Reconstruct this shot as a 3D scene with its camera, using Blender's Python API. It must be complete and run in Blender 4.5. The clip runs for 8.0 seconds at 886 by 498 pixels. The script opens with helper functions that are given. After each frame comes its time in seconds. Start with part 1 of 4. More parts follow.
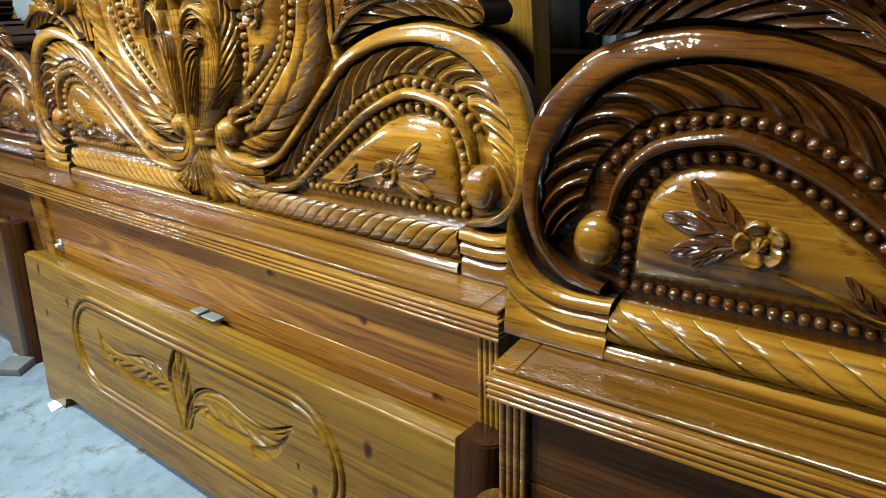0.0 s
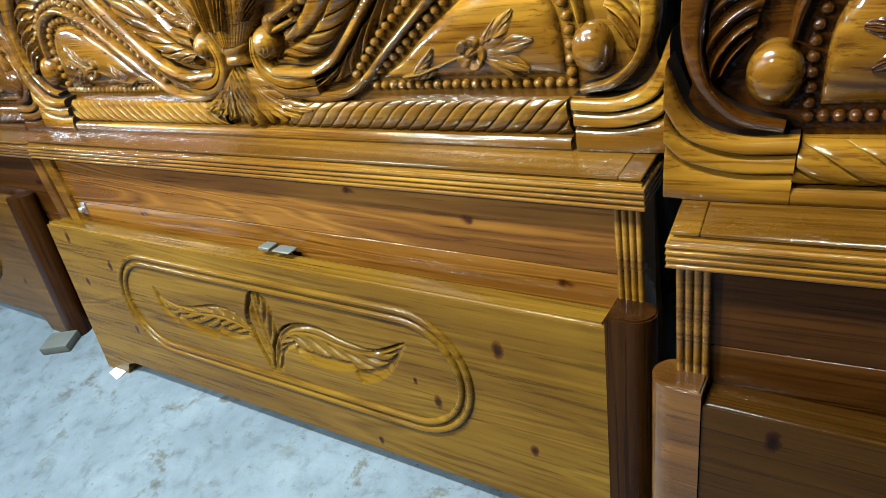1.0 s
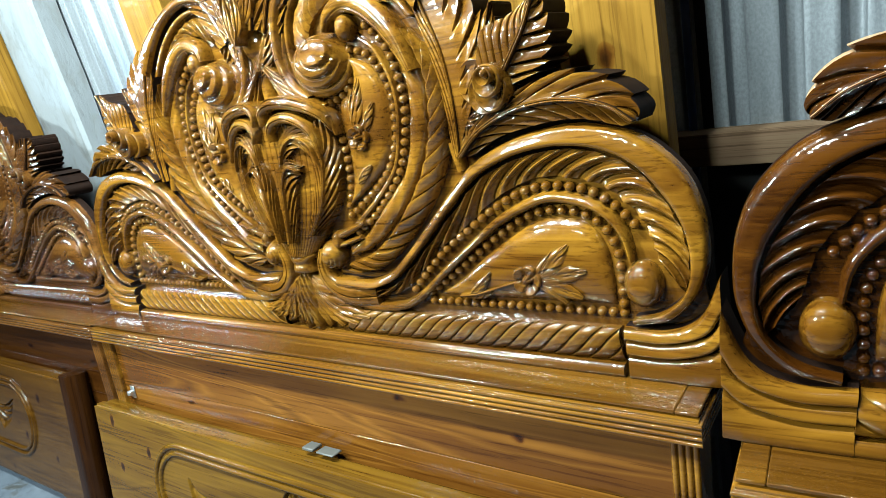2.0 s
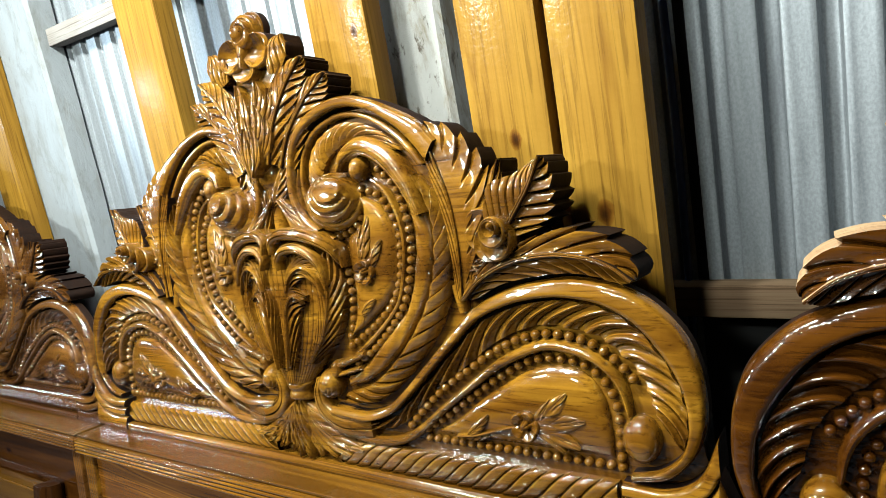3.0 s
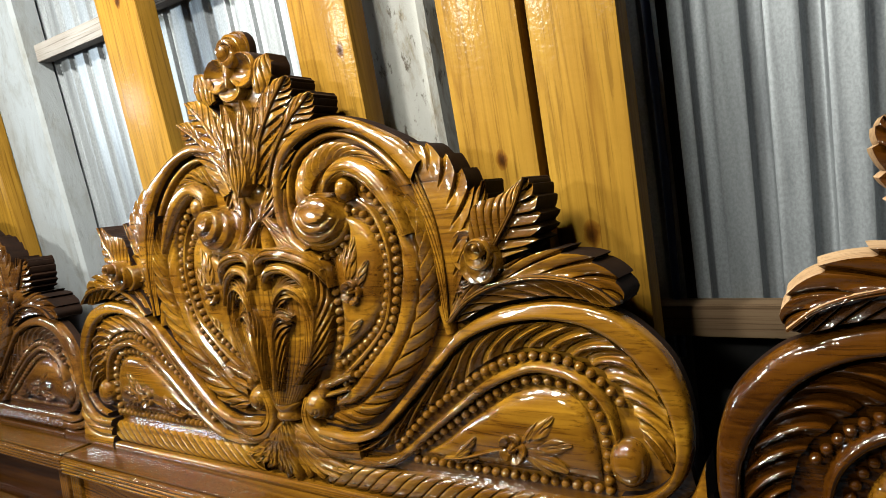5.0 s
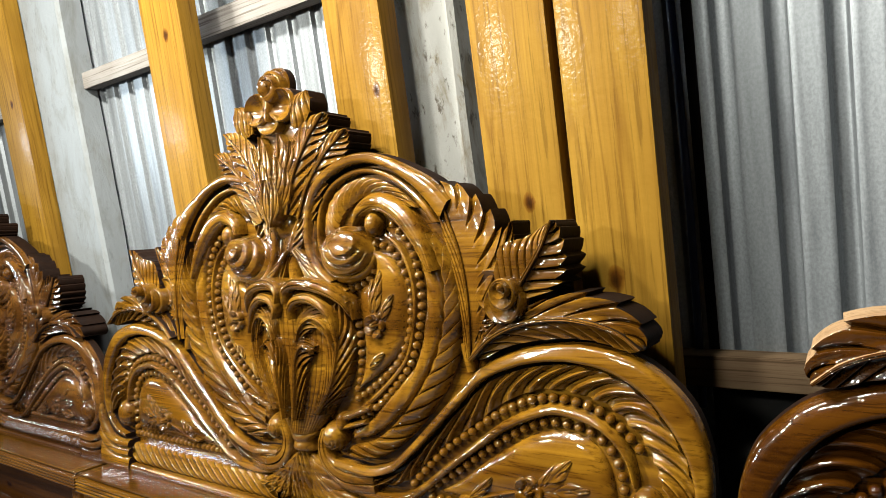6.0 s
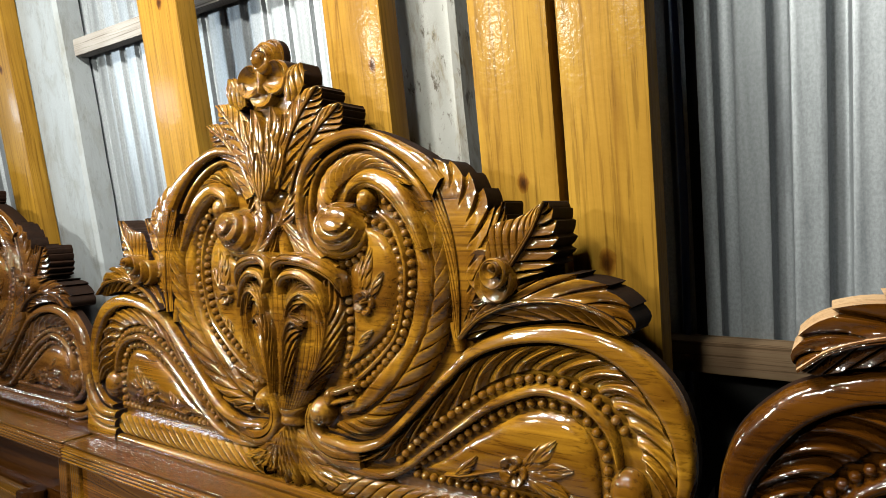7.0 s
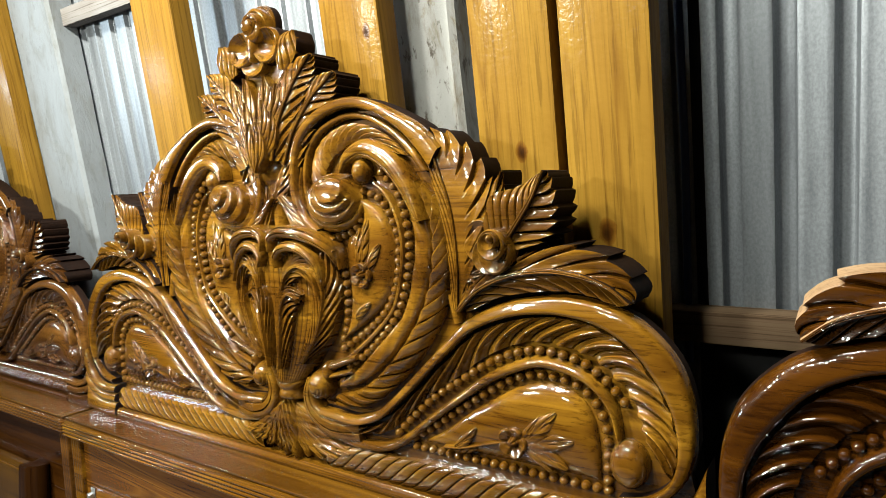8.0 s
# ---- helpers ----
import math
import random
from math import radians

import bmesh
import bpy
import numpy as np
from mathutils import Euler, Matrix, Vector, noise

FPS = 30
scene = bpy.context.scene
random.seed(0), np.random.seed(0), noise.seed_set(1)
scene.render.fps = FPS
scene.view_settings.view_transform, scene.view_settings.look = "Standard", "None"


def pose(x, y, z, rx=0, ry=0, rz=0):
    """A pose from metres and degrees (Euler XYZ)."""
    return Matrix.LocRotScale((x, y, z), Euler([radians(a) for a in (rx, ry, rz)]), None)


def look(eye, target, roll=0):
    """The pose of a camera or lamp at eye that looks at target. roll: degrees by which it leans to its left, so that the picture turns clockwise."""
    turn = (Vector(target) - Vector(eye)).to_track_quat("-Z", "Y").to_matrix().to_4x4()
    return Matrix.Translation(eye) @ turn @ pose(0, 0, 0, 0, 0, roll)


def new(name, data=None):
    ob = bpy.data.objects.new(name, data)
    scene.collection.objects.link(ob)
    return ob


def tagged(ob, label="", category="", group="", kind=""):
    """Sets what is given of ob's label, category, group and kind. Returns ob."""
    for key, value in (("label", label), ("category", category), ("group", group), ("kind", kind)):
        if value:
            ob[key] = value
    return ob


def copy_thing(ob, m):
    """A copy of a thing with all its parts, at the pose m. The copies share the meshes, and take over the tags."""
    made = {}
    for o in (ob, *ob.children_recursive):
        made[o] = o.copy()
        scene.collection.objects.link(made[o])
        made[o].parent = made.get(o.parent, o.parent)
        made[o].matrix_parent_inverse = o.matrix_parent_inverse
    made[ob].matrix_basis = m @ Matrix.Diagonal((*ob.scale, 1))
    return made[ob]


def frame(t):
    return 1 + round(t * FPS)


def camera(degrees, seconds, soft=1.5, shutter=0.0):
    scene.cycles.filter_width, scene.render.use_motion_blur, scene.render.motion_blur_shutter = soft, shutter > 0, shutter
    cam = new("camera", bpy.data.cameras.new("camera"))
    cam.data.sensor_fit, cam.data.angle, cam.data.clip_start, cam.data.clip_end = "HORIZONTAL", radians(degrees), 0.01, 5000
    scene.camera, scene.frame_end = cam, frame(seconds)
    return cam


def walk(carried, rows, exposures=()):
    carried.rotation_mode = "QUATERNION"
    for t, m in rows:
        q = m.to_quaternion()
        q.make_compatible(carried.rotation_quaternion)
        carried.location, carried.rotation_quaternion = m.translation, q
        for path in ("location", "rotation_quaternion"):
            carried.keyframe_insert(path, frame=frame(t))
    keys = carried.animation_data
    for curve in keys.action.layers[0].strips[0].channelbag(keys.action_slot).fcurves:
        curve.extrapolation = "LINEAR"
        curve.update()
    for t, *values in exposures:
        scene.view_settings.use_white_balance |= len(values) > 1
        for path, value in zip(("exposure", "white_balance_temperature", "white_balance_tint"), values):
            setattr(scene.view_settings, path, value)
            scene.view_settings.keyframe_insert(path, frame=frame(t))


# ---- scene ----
cam = camera(68.8, 8.0, soft=0.45)
PATH = [
    (0, (2.177, -0.75, 1.185), (1.039, 0.729, 0.468), -2.1),
    (0.5, (1.999, -0.807, 1.164), (1.001, 0.701, 0.31), -7.4),
    (1, (1.942, -0.826, 1.153), (0.911, 0.575, 0.166), -12.0),
    (1.3, (1.931, -0.815, 1.164), (0.875, 0.625, 0.262), -11.7),
    (1.5, (1.924, -0.829, 1.185), (0.842, 0.663, 0.411), -11.0),
    (2, (1.919, -0.857, 1.24), (0.783, 0.719, 0.762), -9.0),
    (2.2, (1.921, -0.859, 1.256), (0.782, 0.743, 0.89), -7.9),
    (3.3, (1.921, -0.87, 1.326), (0.813, 0.786, 1.15), -5.8),
    (3.5, (1.921, -0.868, 1.326), (0.817, 0.79, 1.15), -5.7),
    (4, (1.922, -0.859, 1.325), (0.837, 0.807, 1.108), -6.6),
    (4.5, (1.929, -0.845, 1.332), (0.888, 0.852, 1.144), -6.9),
    (5, (1.932, -0.851, 1.339), (0.828, 0.809, 1.181), -6.2),
    (5.2, (1.931, -0.855, 1.341), (0.793, 0.783, 1.207), -5.7),
    (6.3, (1.932, -0.879, 1.34), (0.792, 0.764, 1.315), -2.9),
    (6.5, (1.934, -0.878, 1.342), (0.794, 0.765, 1.306), -2.5),
    (7, (1.93, -0.87, 1.334), (0.802, 0.779, 1.241), -1.9),
    (7.5, (1.927, -0.856, 1.333), (0.812, 0.797, 1.176), -2.1),
    (8, (1.922, -0.852, 1.332), (0.796, 0.791, 1.152), -2.4),
]
TIP = pose(0, 0, 0, -7.0)  # the beds lean back against the wall
walk(cam, [(t, TIP @ look(eye, target, roll)) for t, eye, target, roll in PATH],
     [(0.0, 0.24, 5230, -9), (0.5, 0.20, 5230, -9), (1.0, 0.24, 5300, -9), (2.0, 0.06, 5350, -8), (3.3, -0.29, 6050, 0), (6.3, -0.55, 6450, 4), (8.0, -0.55, 6300, 2)])


# ---- world and lamps ----
world = bpy.data.worlds.new("world")
scene.world = world
world.use_nodes = True
world.node_tree.nodes["Background"].inputs[0].default_value = (0.75, 0.85, 1.0, 1)
world.node_tree.nodes["Background"].inputs[1].default_value = 0.003


def lamp(name, eye, target, power, colour, sx, sy):
    data = bpy.data.lights.new(name, "AREA")
    data.shape, data.size, data.size_y, data.energy, data.color = "RECTANGLE", sx, sy, power, colour
    ob = new(name, data)
    ob.matrix_world = look(eye, target)
    return ob


for x, power in ((-0.10, 112), (1.32, 22)):
    lamp("shop_bulb", (x, -1.75, 2.20), (x + 0.4, 0.2, 0.9), power, (1.0, 0.98, 0.90), 0.32, 0.10)
for x, power in ((-0.30, 20), (0.35, 125), (0.95, 92), (1.40, 62)):
    lamp("ceiling_bulb", (x, -0.66, 2.85), (x + 0.1, 0.15, 0.95), power, (1.0, 0.97, 0.90), 0.15, 0.15)
lamp("tube_lamp", (-2.60, -1.30, 2.10), (-0.4, 0.35, 1.3), 74, (0.76, 0.88, 1.0), 1.2, 0.08)


# ---- materials ----
def material(name):
    mat = bpy.data.materials.new(name)
    mat.use_nodes = True
    nt = mat.node_tree
    return mat, nt, nt.nodes["Principled BSDF"]


def ramp(nt, fac, stops):
    node = nt.nodes.new("ShaderNodeValToRGB")
    el = node.color_ramp.elements
    while len(el) < len(stops):
        el.new(0.5)
    for e, (p, c) in zip(el, stops):
        e.position, e.color = p, (*c, 1)
    nt.links.new(fac, node.inputs[0])
    return node.outputs[0]


def noise_tex(nt, vec, scale, detail=4.0, rough=0.55, dist=0.0):
    node = nt.nodes.new("ShaderNodeTexNoise")
    node.inputs["Scale"].default_value = scale
    node.inputs["Detail"].default_value = detail
    node.inputs["Roughness"].default_value = rough
    node.inputs["Distortion"].default_value = dist
    nt.links.new(vec, node.inputs["Vector"])
    return node.outputs["Fac"]


def mapping(nt, scale, rot=(0, 0, 0), coord="Object"):
    tc = nt.nodes.new("ShaderNodeTexCoord")
    mp = nt.nodes.new("ShaderNodeMapping")
    mp.inputs["Scale"].default_value = scale
    mp.inputs["Rotation"].default_value = [radians(a) for a in rot]
    nt.links.new(tc.outputs[coord], mp.inputs["Vector"])
    return mp.outputs[0]


def mix(nt, fac, a, b, mode="MIX"):
    node = nt.nodes.new("ShaderNodeMix")
    node.data_type, node.blend_type = "RGBA", mode
    for sock, v in ((node.inputs[0], fac), (node.inputs[6], a), (node.inputs[7], b)):
        if isinstance(v, (int, float)):
            sock.default_value = v
        elif isinstance(v, tuple):
            sock.default_value = (*v, 1)
        else:
            nt.links.new(v, sock)
    return node.outputs[2]


def bump(nt, socket, height, strength, dist=0.002, rounded=0.0):
    node = nt.nodes.new("ShaderNodeBump")
    if rounded:
        soft = nt.nodes.new("ShaderNodeBevel")
        soft.samples = 4
        soft.inputs["Radius"].default_value = rounded
        nt.links.new(soft.outputs[0], node.inputs["Normal"])
    node.inputs["Strength"].default_value, node.inputs["Distance"].default_value = strength, dist
    nt.links.new(height, node.inputs["Height"])
    nt.links.new(node.outputs[0], socket)


def wood(name, light, mid, dark, axis="x", coat=1.0, knots=0.0, rough=0.27, varied=0.0, gloss=0.035, marks=(), spec=0.06, streak=0.6, ior=1.52, grain=85.0, figure=0.16, ripple=0.4):
    """Varnished timber with its grain along one axis."""
    mat, nt, bsdf = material(name)
    along = {"x": (0.55, 9.0, 9.0), "z": (9.0, 9.0, 0.55)}[axis]
    vec = mapping(nt, along)
    if varied:
        info = nt.nodes.new("ShaderNodeObjectInfo")
        add = nt.nodes.new("ShaderNodeVectorMath")
        add.operation = "MULTIPLY_ADD"
        nt.links.new(info.outputs["Random"], add.inputs[0])
        add.inputs[1].default_value = (13.0, 7.0, 17.0)
        nt.links.new(vec, add.inputs[2])
        vec = add.outputs[0]
    wide = noise_tex(nt, vec, 1.6, 3, 0.5, 0.6)
    turns = nt.nodes.new("ShaderNodeMath")
    turns.operation = "MULTIPLY"
    nt.links.new(noise_tex(nt, vec, 0.62, 2, 0.45, 0.35), turns.inputs[0])
    turns.inputs[1].default_value = 62.0
    rings = nt.nodes.new("ShaderNodeMath")
    rings.operation = "SINE"
    nt.links.new(turns.outputs[0], rings.inputs[0])
    long_grain = {"x": (1.5, grain, grain), "z": (grain, grain, 1.5)}[axis]
    fine = noise_tex(nt, mapping(nt, long_grain), 2.2, 4, 0.65, 0.25)
    colour = ramp(nt, wide, [(0.12, dark), (0.46, mid), (0.80, light)])
    colour = mix(nt, figure, colour, ramp(nt, rings.outputs[0], [(0.0, mid), (0.55, light), (0.93, mid), (1.0, dark)]))
    colour = mix(nt, streak, colour, ramp(nt, fine, [(0.38, (0.20, 0.13, 0.08)), (0.45, (0.78, 0.74, 0.70)), (0.56, (1, 1, 1))]), "MULTIPLY")
    if knots:
        vor = nt.nodes.new("ShaderNodeTexVoronoi")
        vor.inputs["Scale"].default_value = knots
        vor.inputs["Randomness"].default_value = 1.0
        vor.voronoi_dimensions = "2D"
        flat = mapping(nt, (0.55, 1, 1) if axis == "x" else (1, 1, 0.5), (90, 0, 0))
        warp = nt.nodes.new("ShaderNodeVectorMath")
        warp.operation = "MULTIPLY_ADD"
        nt.links.new(noise_tex(nt, mapping(nt, (1, 1, 1)), 25.0, 2), warp.inputs[0])
        warp.inputs[1].default_value = (0.018, 0.018, 0.0)
        nt.links.new(flat, warp.inputs[2])
        at = warp.outputs[0]
        if varied:
            more = nt.nodes.new("ShaderNodeVectorMath")
            more.operation = "MULTIPLY_ADD"
            nt.links.new(info.outputs["Random"], more.inputs[0])
            more.inputs[1].default_value = (5.0, 3.0, 0.0)
            nt.links.new(at, more.inputs[2])
            at = more.outputs[0]
        nt.links.new(at, vor.inputs["Vector"])
        spot = ramp(nt, vor.outputs["Distance"], [(0.014, (0.10, 0.04, 0.015)), (0.03, (0.25, 0.14, 0.07)), (0.05, (0.8, 0.7, 0.6)), (0.07, (1, 1, 1))])
        colour = mix(nt, 0.9, colour, spot, "MULTIPLY")
    for x, z, size in marks:
        put = nt.nodes.new("ShaderNodeMapping")
        put.inputs["Location"].default_value = (-x / size, 0, -z / size * 0.6)
        put.inputs["Scale"].default_value = (1 / size, 0, 0.6 / size)
        warp = nt.nodes.new("ShaderNodeVectorMath")
        warp.operation = "MULTIPLY_ADD"
        nt.links.new(noise_tex(nt, mapping(nt, (1, 1, 1)), 60.0, 2), warp.inputs[0])
        warp.inputs[1].default_value = (0.01, 0.0, 0.01)
        nt.links.new(mapping(nt, (1, 1, 1)), warp.inputs[2])
        nt.links.new(warp.outputs[0], put.inputs["Vector"])
        far = nt.nodes.new("ShaderNodeVectorMath")
        far.operation = "LENGTH"
        nt.links.new(put.outputs[0], far.inputs[0])
        spot = ramp(nt, far.outputs["Value"], [(0.12, (0.10, 0.05, 0.02)), (0.5, (0.28, 0.16, 0.08)), (0.85, (0.75, 0.62, 0.5)), (1.0, (1, 1, 1))])
        colour = mix(nt, 0.95, colour, spot, "MULTIPLY")
    blot = noise_tex(nt, mapping(nt, (2.2, 2.2, 2.2)), 1.7, 3)
    colour = mix(nt, 0.4, colour, ramp(nt, blot, [(0.35, (0.62, 0.52, 0.42)), (0.62, (1, 1, 1))]), "MULTIPLY")
    nt.links.new(colour, bsdf.inputs["Base Color"])
    bsdf.inputs["Roughness"].default_value = rough
    bsdf.inputs["Coat Weight"].default_value = coat
    bsdf.inputs["Coat Roughness"].default_value = gloss
    bsdf.inputs["Specular IOR Level"].default_value = spec
    wob = noise_tex(nt, mapping(nt, (14, 14, 14)), 4.0, 1)
    tool = noise_tex(nt, mapping(nt, (1, 1, 1)), 130.0, 1, 0.5)
    soft = 0.0009 if coat > 0.6 else 0.0
    bump(nt, bsdf.inputs["Normal"], mix(nt, 0.24, mix(nt, 0.72, fine, wob), tool), 0.4, 0.0022, soft)
    bump(nt, bsdf.inputs["Coat Normal"], mix(nt, 0.45, wob, tool), ripple, 0.0026, soft)
    bsdf.inputs["Coat IOR"].default_value = ior
    return mat


GOLD = wood("varnished_golden_wood", (0.235, 0.114, 0.0090), (0.086, 0.0342, 0.0026), (0.011, 0.0030, 0.0004), gloss=0.012, ior=1.52, streak=0.6, grain=64.0, figure=0.18, ripple=0.40)
# The golden wood, slightly redder, with the right bed's shade in its colour.
GOLD_SHADED = wood("varnished_shaded_carving", (0.0807, 0.0279, 0.00199), (0.0323, 0.00993, 0.000745), (0.00683, 0.00174, 0.000186), gloss=0.012, ior=1.5, streak=0.5, ripple=0.5)
GOLD_BROWN = wood("varnished_brown_carving", (0.1318, 0.0561, 0.0102), (0.0493, 0.0187, 0.0034), (0.01105, 0.0034, 0.00068), gloss=0.025, ior=1.5, streak=0.5)
# Very dark wood; on end posts the darkness is shade worked into colour.
GOLD_END = wood("very_dark_wood", (0.024, 0.0084, 0.00168), (0.0102, 0.0033, 0.00072), (0.0036, 0.00108, 0.0003), "z", coat=0.12)
SAWN = wood("dark_sawn_edge", (0.014, 0.0049, 0.0014), (0.0084, 0.00294, 0.00091), (0.0042, 0.0014, 0.00049), coat=0.0, rough=0.7, spec=0.1)
PANEL = wood("varnished_red_brown_boards", (0.1887, 0.08284, 0.01104), (0.07915, 0.02853, 0.003498), (0.01565, 0.004418, 0.0007363), knots=6.0, varied=1.0, coat=0.4, streak=0.52, ior=1.5, grain=42.0, figure=0.32)
# Darker copy of the panel boards: the shade below a ledge as colour.
PANEL_SHADED = wood("varnished_shaded_boards", (0.057, 0.02025, 0.003), (0.02175, 0.00705, 0.00105), (0.006, 0.001725, 0.0003), knots=5.0, varied=1.0, coat=0.2, streak=0.5)
LEDGE = wood("varnished_orange_boards", (0.1317, 0.05905, 0.005586), (0.06224, 0.02474, 0.002075), (0.01756, 0.005985, 0.0005586), varied=1.0, streak=0.45, grain=45.0, figure=0.35, ripple=0.8, gloss=0.02)
KNOTS = ((-0.737, 0.48, 0.012), (-0.727, 0.337, 0.010), (-0.57, 0.412, 0.011), (-0.562, 0.205, 0.010), (0.431, 0.294, 0.007), (0.481, 0.255, 0.012), (0.634, 0.42, 0.014), (0.69, 0.20, 0.010), (0.30, 0.09, 0.009))
FOOT = wood("varnished_honey_wood", (0.1323, 0.0713, 0.00644), (0.07935, 0.03818, 0.00322), (0.03335, 0.01357, 0.001265), marks=KNOTS, coat=0.3, streak=0.5, ior=1.45, grain=40.0, figure=0.32)
# Redder honey wood for the right foot, darkened by shade put into the colour.
FOOT_SHADED = wood("varnished_shaded_wood", (0.03734, 0.01572, 0.001769), (0.02064, 0.00776, 0.000884), (0.00737, 0.002358, 0.0002948), marks=KNOTS, coat=0.25, streak=0.5)
FOOT_BROWN = wood("varnished_brown_wood", (0.082, 0.038, 0.0042), (0.047, 0.0200, 0.0020), (0.019, 0.0068, 0.0007), marks=KNOTS, coat=0.3, streak=0.5, ior=1.45, grain=40.0, figure=0.32)


def yellow(marks):
    return wood("varnished_yellow_timber", (0.235, 0.132, 0.0170), (0.180, 0.094, 0.0115), (0.100, 0.043, 0.0045), "z", varied=1.0, coat=0.07, rough=0.5, gloss=0.16, marks=marks, streak=0.42, grain=48.0, figure=0.32)


UPRIGHT = yellow(((0.02, 1.9, 0.012), (-0.04, 1.05, 0.012)))
KNOTTED = {0.924: yellow(((0.048, 1.63, 0.011), (-0.06, 1.538, 0.008))), 1.285: yellow(((0.013, 1.364, 0.013), (0.04, 1.9, 0.01))), 1.46: yellow(((-0.007, 1.215, 0.017), (0.03, 1.70, 0.009)))}
RAW = wood("raw_grey_brown_timber", (0.16, 0.112, 0.068), (0.11, 0.072, 0.042), (0.06, 0.036, 0.020), "x", coat=0.0, rough=0.8, varied=1.0)
PALE = wood("pale_sawn_edge", (0.30, 0.20, 0.115), (0.24, 0.15, 0.08), (0.16, 0.09, 0.045), coat=0.0, rough=0.8)
RAW_GREY = wood("raw_grey_timber", (0.25, 0.235, 0.225), (0.20, 0.185, 0.175), (0.12, 0.108, 0.098), "x", coat=0.0, rough=0.8, varied=1.0)


def plain(name, colour, rough=0.6, metal=0.0, spread=0.25, scale=18.0, bump_by=0.2):
    mat, nt, bsdf = material(name)
    n = noise_tex(nt, mapping(nt, (1, 1, 1)), scale, 5, 0.6)
    dark = tuple(c * (1 - spread) for c in colour)
    nt.links.new(ramp(nt, n, [(0.32, dark), (0.66, colour)]), bsdf.inputs["Base Color"])
    bsdf.inputs["Roughness"].default_value, bsdf.inputs["Metallic"].default_value = rough, metal
    bump(nt, bsdf.inputs["Normal"], n, bump_by, 0.002)
    return mat


def concrete_floor():
    mat, nt, bsdf = material("worn_concrete")
    here = mapping(nt, (1, 1, 1))
    big = noise_tex(nt, here, 3.2, 6, 0.65)
    mid = noise_tex(nt, here, 17.0, 7, 0.7, 0.4)
    col = ramp(nt, big, [(0.3, (0.050, 0.056, 0.068)), (0.5, (0.070, 0.078, 0.093)), (0.7, (0.096, 0.104, 0.120))])
    col = mix(nt, 0.8, col, ramp(nt, mid, [(0.36, (0.55, 0.55, 0.55)), (0.47, (0.9, 0.9, 0.9)), (0.6, (1.0, 1.0, 1.0))]), "MULTIPLY")
    drip = noise_tex(nt, here, 9.0, 6, 0.72, 0.3)
    stain = ramp(nt, drip, [(0.34, (0.36, 0.29, 0.19)), (0.40, (0.66, 0.58, 0.45)), (0.44, (1, 1, 1))])
    where = ramp(nt, noise_tex(nt, here, 2.6, 2), [(0.42, (0, 0, 0)), (0.56, (0.9, 0.9, 0.9))])
    col = mix(nt, where, col, stain, "MULTIPLY")
    pits = noise_tex(nt, here, 55.0, 4, 0.65)
    col = mix(nt, 0.85, col, ramp(nt, pits, [(0.30, (0.25, 0.26, 0.28)), (0.36, (1, 1, 1))]), "MULTIPLY")
    nt.links.new(col, bsdf.inputs["Base Color"])
    bsdf.inputs["Roughness"].default_value = 0.7
    bump(nt, bsdf.inputs["Normal"], mix(nt, 0.4, mid, pits), 0.6, 0.004)
    return mat


def weathered(name, base, dirt, amount=0.5):
    mat, nt, bsdf = material(name)
    a = noise_tex(nt, mapping(nt, (5, 5, 1.6)), 3.0, 7, 0.7, 0.6)
    b = noise_tex(nt, mapping(nt, (1, 1, 0.5)), 34.0, 5, 0.7)
    c = noise_tex(nt, mapping(nt, (1, 1, 0.6)), 11.0, 6, 0.7, 0.8)
    col = ramp(nt, a, [(0.36, dirt), (0.5, base), (0.8, tuple(min(1, k * 1.12) for k in base))])
    col = mix(nt, amount, col, ramp(nt, b, [(0.34, (0.25, 0.2, 0.15)), (0.42, (1, 1, 1))]), "MULTIPLY")
    col = mix(nt, amount, col, ramp(nt, c, [(0.30, (0.30, 0.22, 0.13)), (0.37, (0.75, 0.66, 0.5)), (0.44, (1, 1, 1))]), "MULTIPLY")
    nt.links.new(col, bsdf.inputs["Base Color"])
    bsdf.inputs["Roughness"].default_value = 0.7
    bump(nt, bsdf.inputs["Normal"], c, 0.6, 0.006)
    return mat


def galvanised():
    mat, nt, bsdf = material("galvanised_sheet")
    spangle = noise_tex(nt, mapping(nt, (1, 1, 0.7)), 210.0, 3, 0.6)
    streak = noise_tex(nt, mapping(nt, (9, 9, 0.8)), 2.4, 5, 0.6, 0.3)
    col = ramp(nt, streak, [(0.3, (0.140, 0.147, 0.158)), (0.5, (0.235, 0.245, 0.258)), (0.72, (0.300, 0.312, 0.328))])
    col = mix(nt, 0.5, col, ramp(nt, spangle, [(0.36, (0.55, 0.55, 0.57)), (0.62, (1, 1, 1))]), "MULTIPLY")
    nt.links.new(col, bsdf.inputs["Base Color"])
    bsdf.inputs["Metallic"].default_value = 0.5
    bsdf.inputs["Roughness"].default_value = 0.46
    bump(nt, bsdf.inputs["Normal"], streak, 0.12, 0.004)
    return mat


CONCRETE = concrete_floor()
PILLAR = weathered("whitewashed_concrete", (0.23, 0.222, 0.205), (0.135, 0.112, 0.078), 1.0)
PILLAR_BLUE = weathered("pale_grey_concrete", (0.165, 0.172, 0.179), (0.130, 0.130, 0.126), 0.25)
SHEET = galvanised()
ROOM = plain("plain_dark_wall", (0.02, 0.018, 0.017), 0.9)
BLUE = plain("blue_plastic", (0.006, 0.02, 0.09), 0.4)
PAPER = plain("white_paper", (0.40, 0.40, 0.39), 0.8, 0, 0.1)
